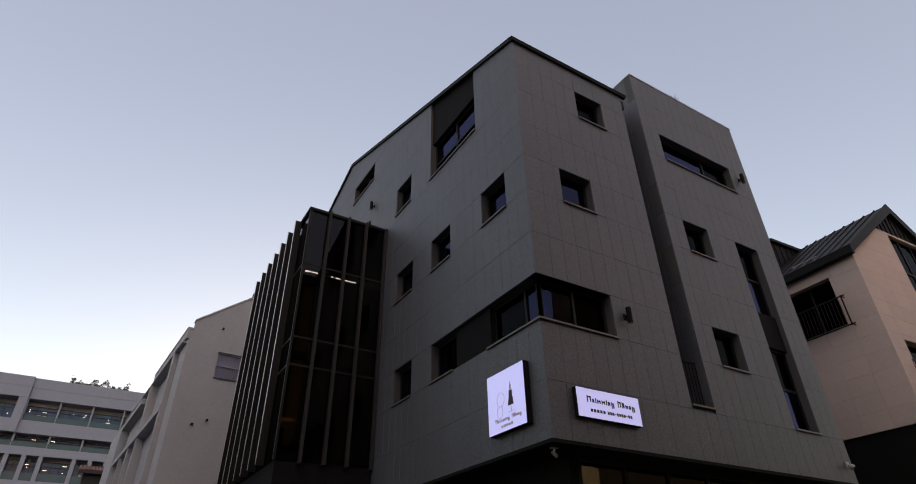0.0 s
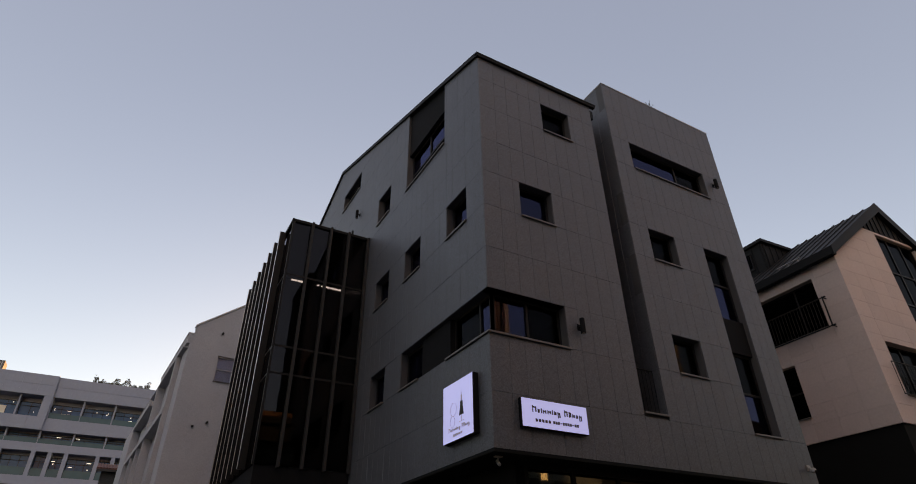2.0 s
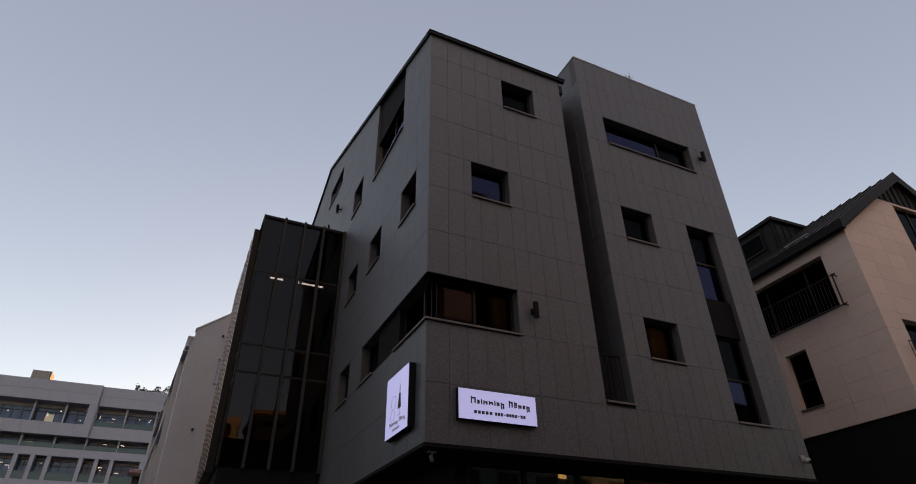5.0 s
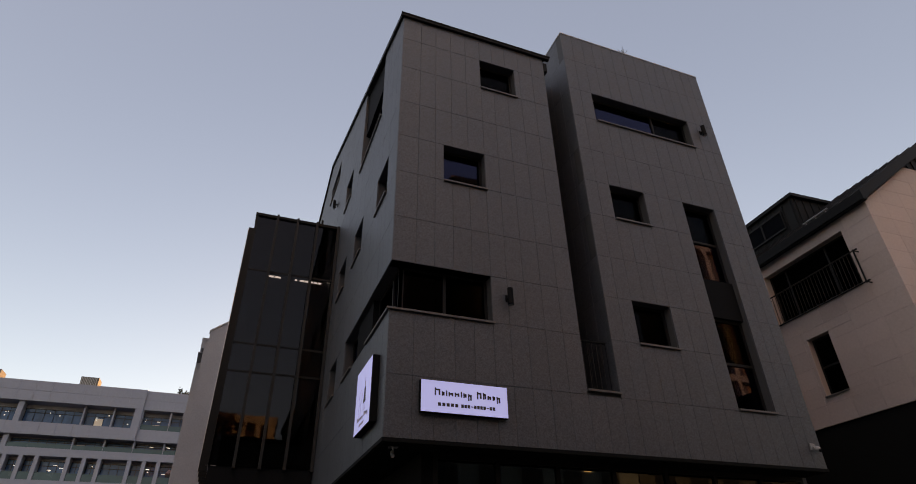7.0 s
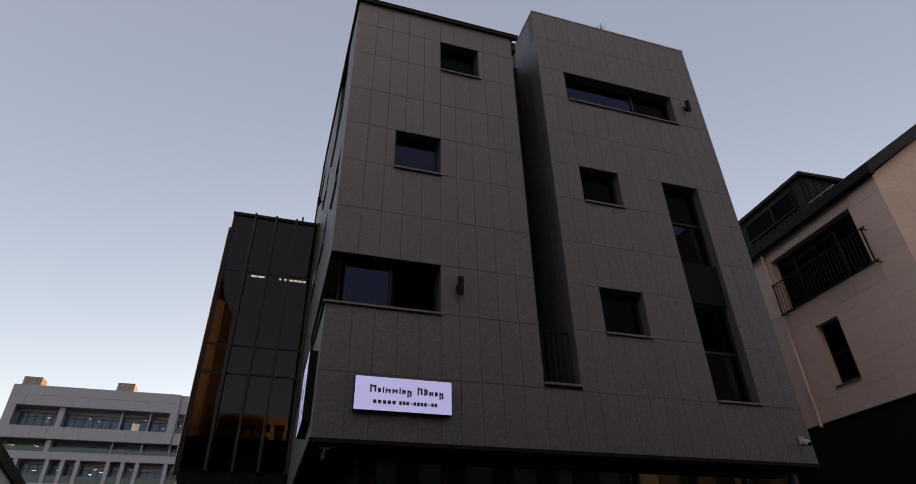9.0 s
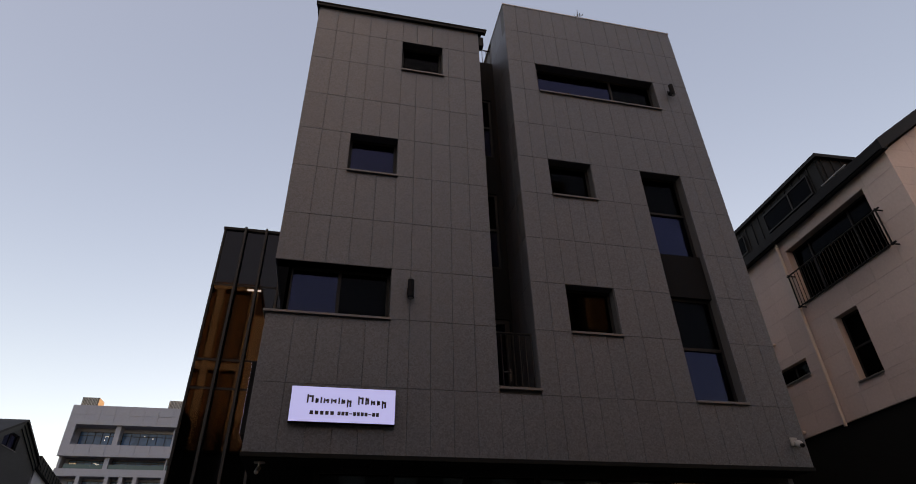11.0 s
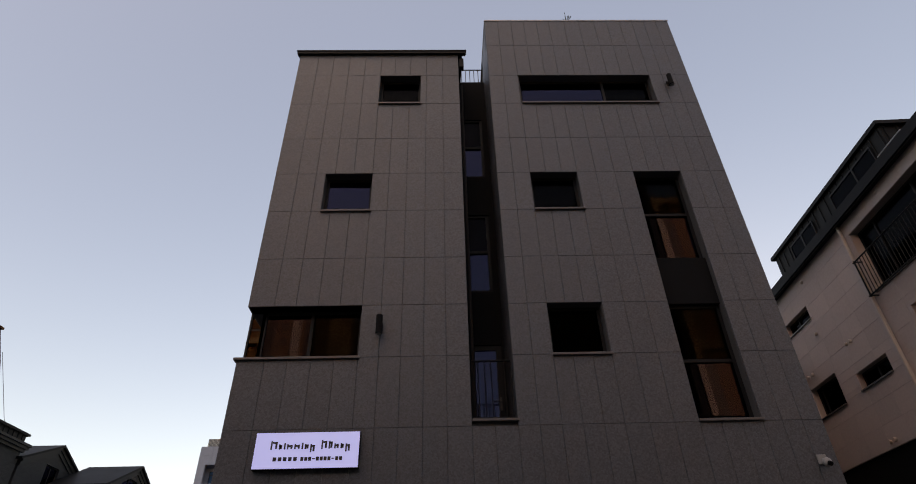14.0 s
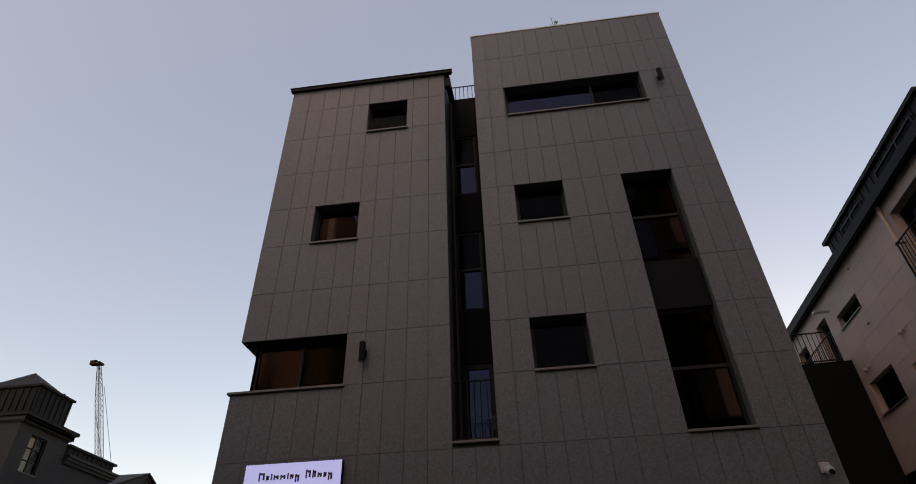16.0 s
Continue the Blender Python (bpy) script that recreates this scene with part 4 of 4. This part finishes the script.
for row_no, bays in enumerate((top_bays, mid_bays, low_bays, low_bays)):
    z0, z1 = levels[row_no]
    head = (z1 - z0) * (0.2 if row_no == 0 else 0.12)
    for (u0, u1), (v0, v1) in zip(bays, bays[1:] + [(bays[-1][1] + 0.64, 0)]):
        thin = row_no < 2 and v0 - u1 < 0.6
        p = part("pier", thin_me if thin else pier_me, GREY_CLAD, office)
        p.location, p.scale = ((u1 + v0) / 2, 0, z0), (max(1.0, (v0 - u1) / 0.64) if not thin else 1.0, 1, z1 - z0)
        w = part("window_band", glz_me, OFFICE_GLASS, office, "blue tinted office glazing")
        w.location, w.scale = (u0, 0, z0), (u1 - u0, 1, z1 - z0 - head)
        n = max(2, round((u1 - u0) / 1.45))
        fb = bmesh.new()
        for k in range(n + 1):
            x = u0 + (u1 - u0 - 0.08) * k / n
            box(fb, x, x + 0.08, 1.97, 2.046, z0, z1 - head)
        for z in (z0 + 0.02, z0 + (z1 - z0 - head) * 0.74, z1 - head - 0.1):
            box(fb, u0, u1, 1.96, 2.04, z, z + 0.09)
        part("window_frame", fb, CHARCOAL, office, "dark window frame")
        for k in range(n):
            x = u0 + (u1 - u0) * (k + 0.5) / n
            if lights.random() < 0.27:
                for m in range(lights.randint(1, 3)):
                    part("ceiling_lamp", lamp_me if lights.random() < 0.7 else tube_me, OFFICE_LAMP, office).location = (
                        x + lights.uniform(-0.45, 0.45), 0, z0 + (z1 - z0 - head) * lights.uniform(0.42, 0.9))
            if lights.random() < 0.04:
                q = part("blind", slab_me, BLIND, office)
                q.location, q.scale = (u0 + (u1 - u0) * k / n + 0.1, 0, z0 + 0.12), ((u1 - u0) / n - 0.15, 1, (z1 - z0 - head) * lights.uniform(0.4, 0.7))
        if row_no or u0 > -12:
            g = part("glass_guard", rail_me, RAIL_GLASS, office, "greenish glass guard")
            g.location, g.scale = (u0 - 0.1, 0, z0), (u1 - u0 + 0.2, 1, (1.0, 0.8, 1.3, 1.3)[row_no])
# cladding panels on the parapet and the bands
for x0, x1, z0, z1, y, rows in ((OX0 - 0.1, -11.6, 34.0, OZ + 0.05, -0.5, 2), (-11.6, 14.0, 34.0, OZ, 0.0, 2), (OX0 - 0.1, -11.6, 28.25, 30.4, -0.5, 1)):
    n = round((x1 - x0) / 2.6)
    w, h = (x1 - x0) / n, (z1 - z0) / rows
    me = mesh_of("panel", boxes((0.04, w - 0.04, -0.06, -0.004, 0.04, h - 0.04)), GREY_CLAD)
    for k in range(n):
        for j in range(rows):
            part("panel", me, GREY_CLAD, office).location = (x0 + w * k, y, z0 + h * j)
for x in (-39.4, -23.6):
    if x < OX0:
        continue
    unit = boxes((x, x + 3.0, 1.0, 4.0, OZ - 1.0, OZ + 2.0))
    u = part("roof_screen", unit, SLATE_GREY, office, "louvred rooftop plant screen")
    for k in range(10):
        part("louvre", boxes((x + 0.15 + 0.27 * k, x + 0.25 + 0.27 * k, 0.92, 1.0, OZ - 0.3, OZ + 1.9)), WHITE_PLASTIC if k % 3 else CAP, u)
rng = random.Random(5)
shrubs = bmesh.new()
for k in range(900):
    cx = -6.5 + 9.5 * rng.random()
    h = 0.5 + 1.5 * abs(math.sin(cx * 1.7) * math.cos(cx * 0.6 + 1))
    c = Vector((cx, 0.9 + rng.random(), OZ + rng.random() * h))
    r = 0.12 + 0.13 * rng.random()
    d = Vector((rng.uniform(-1, 1), rng.uniform(-1, 1), rng.uniform(-1, 1))).normalized() * r
    s = d.orthogonal().normalized() * r * 0.6
    vs = [shrubs.verts.new(c + q) for q in (-d, s, d, -s)]
    shrubs.faces.new(vs)
part("planter", boxes((-7, 3.5, 0.7, 2.1, OZ - 1.5, OZ - 0.01)), GREY_CLAD, office)
sh = part("roof_shrubs", shrubs, LEAF)
sh.location = (0, FARY, 0)
tagged(sh, "dark leafy shrubs along the office roof", "shrubs", kind="stuff")

# ---- dark brick houses with black metal roofs, seen late ----
def dark_house(at, turn, length, wall_top, rows, label, gable=False):
    h = thing("dark_brick_house", label, "house", at, turn)
    f = Face("x", 0.0, -1)
    wall_core(f, 0, length, 0, wall_top, rows, h, DARK_BRICK, 0, 0.3, name="wall")
    part("core", boxes((-8, -0.3, 0.0, length, 0, wall_top)), DARK_BRICK, h)
    for u0, u1, z0, z1 in rows:
        window(f, u0, u1, z0, z1, h, rails=(0.33, 0.66), splits=(0.5,), depth=0.12, glass=CLEAR_GLASS, label="charcoal window with pale blinds")
        part("blind", boxes((-0.28, -0.24, u0 + 0.06, (u0 + u1) / 2, z0 + 0.06, z1 - 0.06)), BLIND, h)
        # black sheet added behind the other half, so that those panes look dark
        part("dark_sheet", boxes((-0.28, -0.24, (u0 + u1) / 2, u1 - 0.06, z0 + 0.06, z1 - 0.06)), SOFFIT, h)
    part("eave", boxes((-8.2, 0.35, -0.2, length + 0.25, wall_top, wall_top + 0.18), (-8.2, 0.2, -0.1, length + 0.12, wall_top - 0.3, wall_top - 0.004)), SEAM, h)
    return h


DX = -14.4
dh = dark_house((DX, 25.75, 0), 0, 3.65, 13.95, [(0.95, 2.15, 11.37, 13.24), (0.95, 2.15, 7.6, 9.6)], "dark brick house with a black metal mansard roof")
mans = bmesh.new()
lo = [mans.verts.new(p) for p in ((-4.6, 0.35, 14.1), (0.02, 0.35, 14.1), (0.02, 2.85, 14.1), (-4.6, 2.85, 14.1))]
hi = [mans.verts.new(p) for p in ((-4.6, 0.3, 15.72), (0.0, 0.3, 15.72), (0.0, 2.9, 15.72), (-4.6, 2.9, 15.72))]
apex = mans.verts.new((-1.9, 1.5, 17.1))
for k in range(4):
    mans.faces.new((lo[k], lo[(k + 1) % 4], hi[(k + 1) % 4], hi[k]))
    mans.faces.new((hi[k], hi[(k + 1) % 4], apex))
mans.faces.new(lo[::-1])
mr = part("mansard", mans, SEAM, dh)
for k in range(7):
    u = 0.38 + 0.39 * k
    part("seam", boxes((0.0, 0.06, u, u + 0.035, 14.12, 15.72)), SEAM, mr)
for k in range(11):
    part("seam", boxes((-4.4 + 0.42 * k, -4.365 + 0.42 * k, 0.27, 0.36, 14.12, 15.72)), SEAM, mr)
part("roof_edge", boxes((-4.7, 0.12, 0.18, 0.3, 15.68, 15.8), (-0.0, 0.12, 0.3, 2.98, 15.68, 15.8)), SEAM, dh)
part("eave_moulding", boxes((-8.1, 0.2, -0.12, 3.72, 13.72, 13.85), (-8.1, 0.1, -0.06, 3.68, 13.6, 13.72)), MOULDING, dh)
vb = bmesh.new()
rod(vb, (-0.4, 2.5, 15.7), (-0.4, 2.5, 16.1), 0.05, 8)
part("roof_vent", vb, SEAM, dh)
low = thing("dark_brick_house", "lower dark brick wing with a seamed black parapet", "house", (DX, 29.45, 0))
part("wall", boxes((-8, -0.05, 0, 4.4, 0, 12.5)), DARK_BRICK, low)
lp = part("parapet", boxes((-8, 0.0, 0, 4.3, 12.95, 13.4)), SEAM, low)
for k in range(10):
    part("seam", boxes((0.0, 0.04, 0.1 + 0.43 * k, 0.14 + 0.43 * k, 12.97, 13.4)), SEAM, lp)
part("parapet_cap", boxes((-8, 0.14, 0, 4.45, 13.4, 13.53)), SEAM, low)
part("ledge", boxes((-8, 0.32, 0, 4.7, 12.82, 12.95), (-8, 0.22, 0, 4.6, 12.66, 12.82), (-8, 0.1, 0, 4.5, 12.5, 12.66)), MOULDING, low)


def gabled_house(x, y, half, top, pitch, holes, label, deep=8):
    """A dark brick house with its ridge running back from the street and a moulded verge."""
    h = thing("dark_brick_house", label, "house", (x, y, 0))
    f = Face("x", 0.0, -1)
    up, down = (top, pitch), (top, -pitch)
    wall_core(f, -half, half, 0, top, holes, h, DARK_BRICK, 0, 0.3, (up, down), name="wall")
    eave = top - pitch * half
    bm = bmesh.new()
    f.prism(bm, [(-half, 0), (half, 0), (half, eave), (0, top), (-half, eave)], 0.3, deep)
    part("core", bm, DARK_BRICK, h)
    o = 0.35
    for sign in (-1, 1):
        bm = bmesh.new()
        f.prism(bm, [(0, top + 0.004), (sign * (half + o), top - pitch * (half + o)), (sign * (half + o), top - pitch * (half + o) + 0.14), (0, top + 0.144)], -0.3, deep)
        part("roof", bm, SEAM, h)
        bm = bmesh.new()
        f.prism(bm, [(0, top - 0.2), (sign * half, eave - 0.2), (sign * half, eave), (0, top)], -0.16, -0.004)
        f.prism(bm, [(0, top - 0.42), (sign * half, eave - 0.42), (sign * half, eave - 0.2), (0, top - 0.2)], -0.08, -0.004)
        part("verge_moulding", bm, MOULDING, h)
    for u0, u1, z0, z1 in holes:
        window(f, u0, u1, z0, z1, h, splits=(0.5,), depth=0.12)


gabled_house(DX, 37.2, 3.2, 13.7, 0.45, [(-0.7, 0.7, 11.2, 12.5)], "dark brick house with a moulded black verge")
gabled_house(-10.7, 40.5, 3.6, 13.15, 0.5, [(-1.6, 0.3, 11.4, 12.3)], "dark brown brick house with a low black gable", deep=3.4)
pale = thing("rendered_house", "pale rendered house under a black seamed roof edge", "house", (-10.7, 44.4, 0))
pf = Face("x", 0.0, -1)
bm = bmesh.new()
pf.prism(bm, [(0, 0), (11, 0), (11, 8.9), (0, 11.1)], 0, 3.2)
part("wall", bm, WHITE_RENDER, pale)
bm = bmesh.new()
pf.prism(bm, [(-0.3, 11.1), (11.4, 8.76), (11.4, 9.5), (-0.3, 11.9)], -0.25, 3.4)
pr = part("roof", bm, SEAM, pale, "black seamed roof edge")
for k in range(22):
    u = 0.1 + 0.5 * k
    part("seam", boxes((0.25, 0.29, u, u + 0.05, 11.06 - 0.2 * u, 11.8 - 0.205 * u)), SEAM, pr)

# ---- luffing crane boom, far off ----
crane = thing("tower_crane", "slender lattice crane boom, steel coloured near black as if backlit", "crane", (-83.6, 120, 0))
boom = bmesh.new()
foot, top = Vector((6.5, 0, 24.0)), Vector((-8.3, 0, 65.0))
ax = (top - foot).normalized()
s1, s2 = Vector((0, 1, 0)), ax.cross(Vector((0, 1, 0))).normalized()
N = 30
corners = []
for k in range(N + 1):
    c = foot.lerp(top, k / N)
    r = 0.58 if k < N - 6 else 0.58 - 0.05 * (k - N + 6)
    corners.append([c + r * (a * s1 + b * s2) for a, b in ((-1, -1), (1, -1), (1, 1), (-1, 1))])
for k in range(N):
    for j in range(4):
        rod(boom, corners[k][j], corners[k + 1][j], 0.07, 5)
        rod(boom, corners[k][j], corners[k + 1][(j + 1) % 4], 0.033, 4)
        rod(boom, corners[k][j], corners[k][(j + 1) % 4], 0.033, 4)
# boom, head and mast carry their backlit shade in the colour
part("boom", boom, BACKLIT_STEEL, crane)
tip = boxes((-9.3, -7.3, -0.6, 0.6, 64.7, 65.2), (-10.5, -9.0, -0.6, 0.6, 65.85, 65.92), (-10.5, -10.42, -0.6, 0.6, 64.9, 65.85), (-9.75, -9.68, -0.6, 0.6, 64.9, 65.85), (-10.5, -9.2, -0.6, 0.6, 64.86, 64.94), (-8.4, -8.0, -0.4, 0.4, 65.2, 65.6))
part("boom_head", tip, BACKLIT_HEAD, crane)
rope = bmesh.new()
rod(rope, (-4.8, 0, 58.9), (9.0, 0, 28.0), 0.05, 5)
rod(rope, (-4.4, 0, 52.0), (7.5, 0, 28.0), 0.05, 5)
part("cable", rope, CHARCOAL, crane)
part("mast", boxes((5.5, 8.0, -1.2, 1.2, 0, 24)), BACKLIT_STEEL, crane)

# ---- flats across the street, mirrored in the glass, lit by the low sun ----
def flats(at, width, storeys, label, bay=8.2, paint=APARTMENT, back=APARTMENT_BAND, glazing=APARTMENT_WINDOW, edge=APARTMENT_BAND):
    """A block with proud pale frames round brown recessed bays of windows."""
    b = thing("block_of_flats", label, "building", at, 0, group="flats across the street")
    top = storeys * 2.9 + 3
    part("wall", boxes((0, width, -12, 0, 0, top)), back, b)
    part("roof_edge", boxes((-0.3, width + 0.3, -12.3, 0.3, top, top + 0.8)), edge, b)
    me = mesh_of("window", boxes((0, 1.5, 0.02, 0.07, 0, 1.35)), glazing)
    dark_me = mesh_of("balcony_recess", boxes((0, 2.0, 0.0, 0.02, 3.0, top - 2.2)), glazing)
    n = max(1, round(width / bay))
    bay = width / n
    pier = mesh_of("pier", boxes((0, 1.1, 0.0, 1.3, 0, top)), paint)
    beam = mesh_of("beam", boxes((1.1, bay, 0.0, 1.25, -0.55, 0.55)), paint)
    for k in range(n + 1):
        part("pier", pier, paint, b).location = (min(bay * k, width - 1.1), 0, 0)
        if k == n:
            break
        part("balcony_recess", dark_me, glazing, b).location = (bay * k + 1.5, 0, 0)
        for s in range(storeys // 5 + 1):
            part("beam", beam, paint, b).location = (bay * k, 0, top - 0.6 - 14.5 * s)
        for s in range(storeys):
            for u in (1.75, bay - 2.3):
                part("window", me, glazing, b).location = (bay * k + u, 0, 3.6 + 2.9 * s)
    return b


framed = thing("block_of_flats", "pale framed block of flats lit orange by the low sun", "building", (4.8, -62, 0), group="flats across the street")
part("wall", boxes((0, 6.2, -12, 0, 0, 26.2)), BROWN_WALL, framed)
part("roof_edge", boxes((-0.1, 6.3, -12.1, 0.5, 25.5, 26.6)), APARTMENT, framed)
for x0, x1 in ((0.0, 0.18), (1.1, 1.8), (3.2, 3.95), (5.0, 6.2)):
    part("pier", boxes((x0, x1, 0.0, 0.5, 0, 25.5)), APARTMENT, framed)
for k in range(15):
    z = 25.5 - 1.62 * k
    part("spandrel", boxes((0.18, 1.1, 0.0, 0.45, z - 1.62, z - 1.12)), APARTMENT, framed)
    part("window", boxes((0.25, 1.03, 0.02, 0.1, z - 1.06, z - 0.06)), CHARCOAL, framed)
    for x0, x1 in ((1.95, 3.05), (4.1, 4.85)):
        part("window", boxes((x0, x1, 0.02, 0.08, z - 1.1, z - 0.2)), CHARCOAL, framed)
flats((-1.5, -62.5, 0), 6.3, 8, "brown block of flats lit by the low sun", paint=BROWN_WALL, back=BROWN_WALL, edge=APARTMENT_BAND)
flats((36.5, -66, 0), 12, 24, "dark brown tower of flats", paint=DARK_BRICK, back=APARTMENT_WINDOW, glazing=CHARCOAL)
flats((24.3, -66, 0), 12, 18, "dark brown tower of flats beside a taller one", paint=SOFFIT, back=SOFFIT, edge=SOFFIT, glazing=CHARCOAL)
flats((12.6, -58, 0), 12, 8, "dark brick block of flats with window columns", paint=DARK_BRICK, back=DARK_BRICK, glazing=CHARCOAL)
flats((48.8, -66, 0), 10, 23, "tall pale block of flats lit orange by the low sun")
flats((83, -64, 0), 18, 22, "wide pale block of flats lit orange by the low sun")
flats((-19.8, -66, 0), 13.3, 17, "pale tower of flats lit orange by the low sun")
flats((-6.4, -66.4, 0), 1.9, 15, "narrow lower wing of a pale tower of flats")
flats((-31, -66, 0), 10.8, 26, "tall pale tower of flats lit orange by the low sun")

# added row of houses behind the viewpoint, closes the street and blocks low sky
row = thing("street_row", "added row of houses across the street, grey and black, one window lit", "building", (-45, -14.3, 0))
# black stretches are coloured to mirror dark where the sun would light them
for x0, x1, h, paint in ((0, 42, 16.0, BLACK_PANEL), (42, 75.5, 12.4, ROW_WALL), (75.5, 85.5, 12.4, BLACK_PANEL), (85.5, 110, 15.0, BLACK_PANEL)):
    part("wall", boxes((x0, x1, -6, 0, 0, h)), paint, row)
    part("roof_edge", boxes((x0, x1, -6.2, 0.25, h, h + 0.2)), SEAM, row)
row_win = mesh_of("window", boxes((0, 1.3, 0.01, 0.06, 0, 1.5)), CHARCOAL)
for k in range(40):
    for z in (1.2, 4.3, 7.4):
        part("window", row_win, CHARCOAL, row).location = (0.8 + 2.72 * k, 0, z)
part("window", boxes((70.3, 70.85, 0.02, 0.09, 8.85, 9.6)), WARM_WINDOW, row, "window lit warm from inside")

# ---- street tree, mirrored in the stair glass ----
def street_tree(at, height, spread):
    """A slim trunk that forks into rising limbs and twigs, with thin late foliage."""
    t = thing("street_tree", "slender street tree with thin dark foliage and bare twigs", "tree", at)
    rt = random.Random(21)
    wood, leaves = bmesh.new(), bmesh.new()
    rod(wood, (0, 0, 0), (0.05, 0, height * 0.45), 0.13, 8)

    def limb(p, d, length, r, depth):
        q = p + d * length
        rod(wood, p, q, r, 5)
        if depth == 0:
            for k in range(7):
                c = q + Vector((rt.gauss(0, 0.22), rt.gauss(0, 0.22), rt.gauss(0, 0.2)))
                n = Vector((rt.uniform(-1, 1), rt.uniform(-1, 1), rt.uniform(-1, 1))).normalized() * 0.06
                m = n.orthogonal().normalized() * 0.045
                leaves.faces.new([leaves.verts.new(c + v) for v in (-n, m, n, -m)])
            return
        for k in range(3):
            e = (d + Vector((rt.uniform(-1, 1), rt.uniform(-1, 1), rt.uniform(-0.1, 0.6))) * 0.62).normalized()
            limb(q, e, length * rt.uniform(0.62, 0.8), r * 0.6, depth - 1)

    for k in range(6):
        a = k * math.pi / 3 + rt.uniform(-0.3, 0.3)
        d = Vector((math.cos(a) * spread, math.sin(a) * spread, 1.0)).normalized()
        limb(Vector((0.04, 0, height * (0.34 + 0.02 * k))), d, height * 0.2, 0.06, 4)
    part("trunk", wood, BARK, t)
    tagged(part("crown", leaves, LEAF, t), "thin dark foliage", kind="stuff")


street_tree((1.5, -8.0, 0), 13.4, 0.42)

# ---- weed on the parapet ----
weed = thing("roof_weed", "small dry weed growing on the parapet", "plant", (13.53, Y0 + 0.08, ZR + 0.02))
bm = bmesh.new()
rw = random.Random(3)
for k in range(16):
    d = Vector((rw.uniform(-1, 1), rw.uniform(-1, 1), rw.uniform(0.8, 2.4))) * 0.11
    rod(bm, (0, 0, 0), d, 0.006, 4)
    q = d.orthogonal().normalized() * 0.03
    bm.faces.new([bm.verts.new(d + p) for p in (q, d * 0.25, -q)])
part("stems", bm, LEAF, weed)

# ---- stone panels, last ----
clad(front, xs_left, ROWS_Z[:-2] + [EAVE], left_holes, left_wall, GRANITE)
clad(front, xs_right, ROWS_Z, right_holes, right_wall, GRANITE)
clad(front, [X1, 11.035, X2], [Z0, 5.40], [], under_slot, GRANITE)
clad(side, ys_side, ROWS_Z[:-2] + [14.72, 15.8, 16.9, 18.0, 19.2], side_holes, side_wall, GRANITE, tops=(SLOPE_UP, SLOPE_DOWN),
     near=lambda r: r[0] + 0.3 * r[2])
clad(slot_right, [Y0 + 0.03, 8.2, 8.6, YS], ROWS_Z[1:], [], ret_r, GRANITE)
clad(slot_left, [Y0 + 0.03, 8.2, 8.6, YS], ROWS_Z[1:-2] + [EAVE], [], ret_l, GRANITE)
lz = [BZ + 0.6 * k for k in range(11)]
clad(bw, [BL / 15 * k for k in range(16)], lz, west_holes, wwall, LIMESTONE, joint=0.004, tops=((BT, 0.0),), name="stone")
clad(bs, [BW / 10 * k for k in range(11)], [BZ + 0.6 * k for k in range(19)], south_holes, swall, LIMESTONE, joint=0.004, tops=(g_up, g_down, g_flat), name="stone")
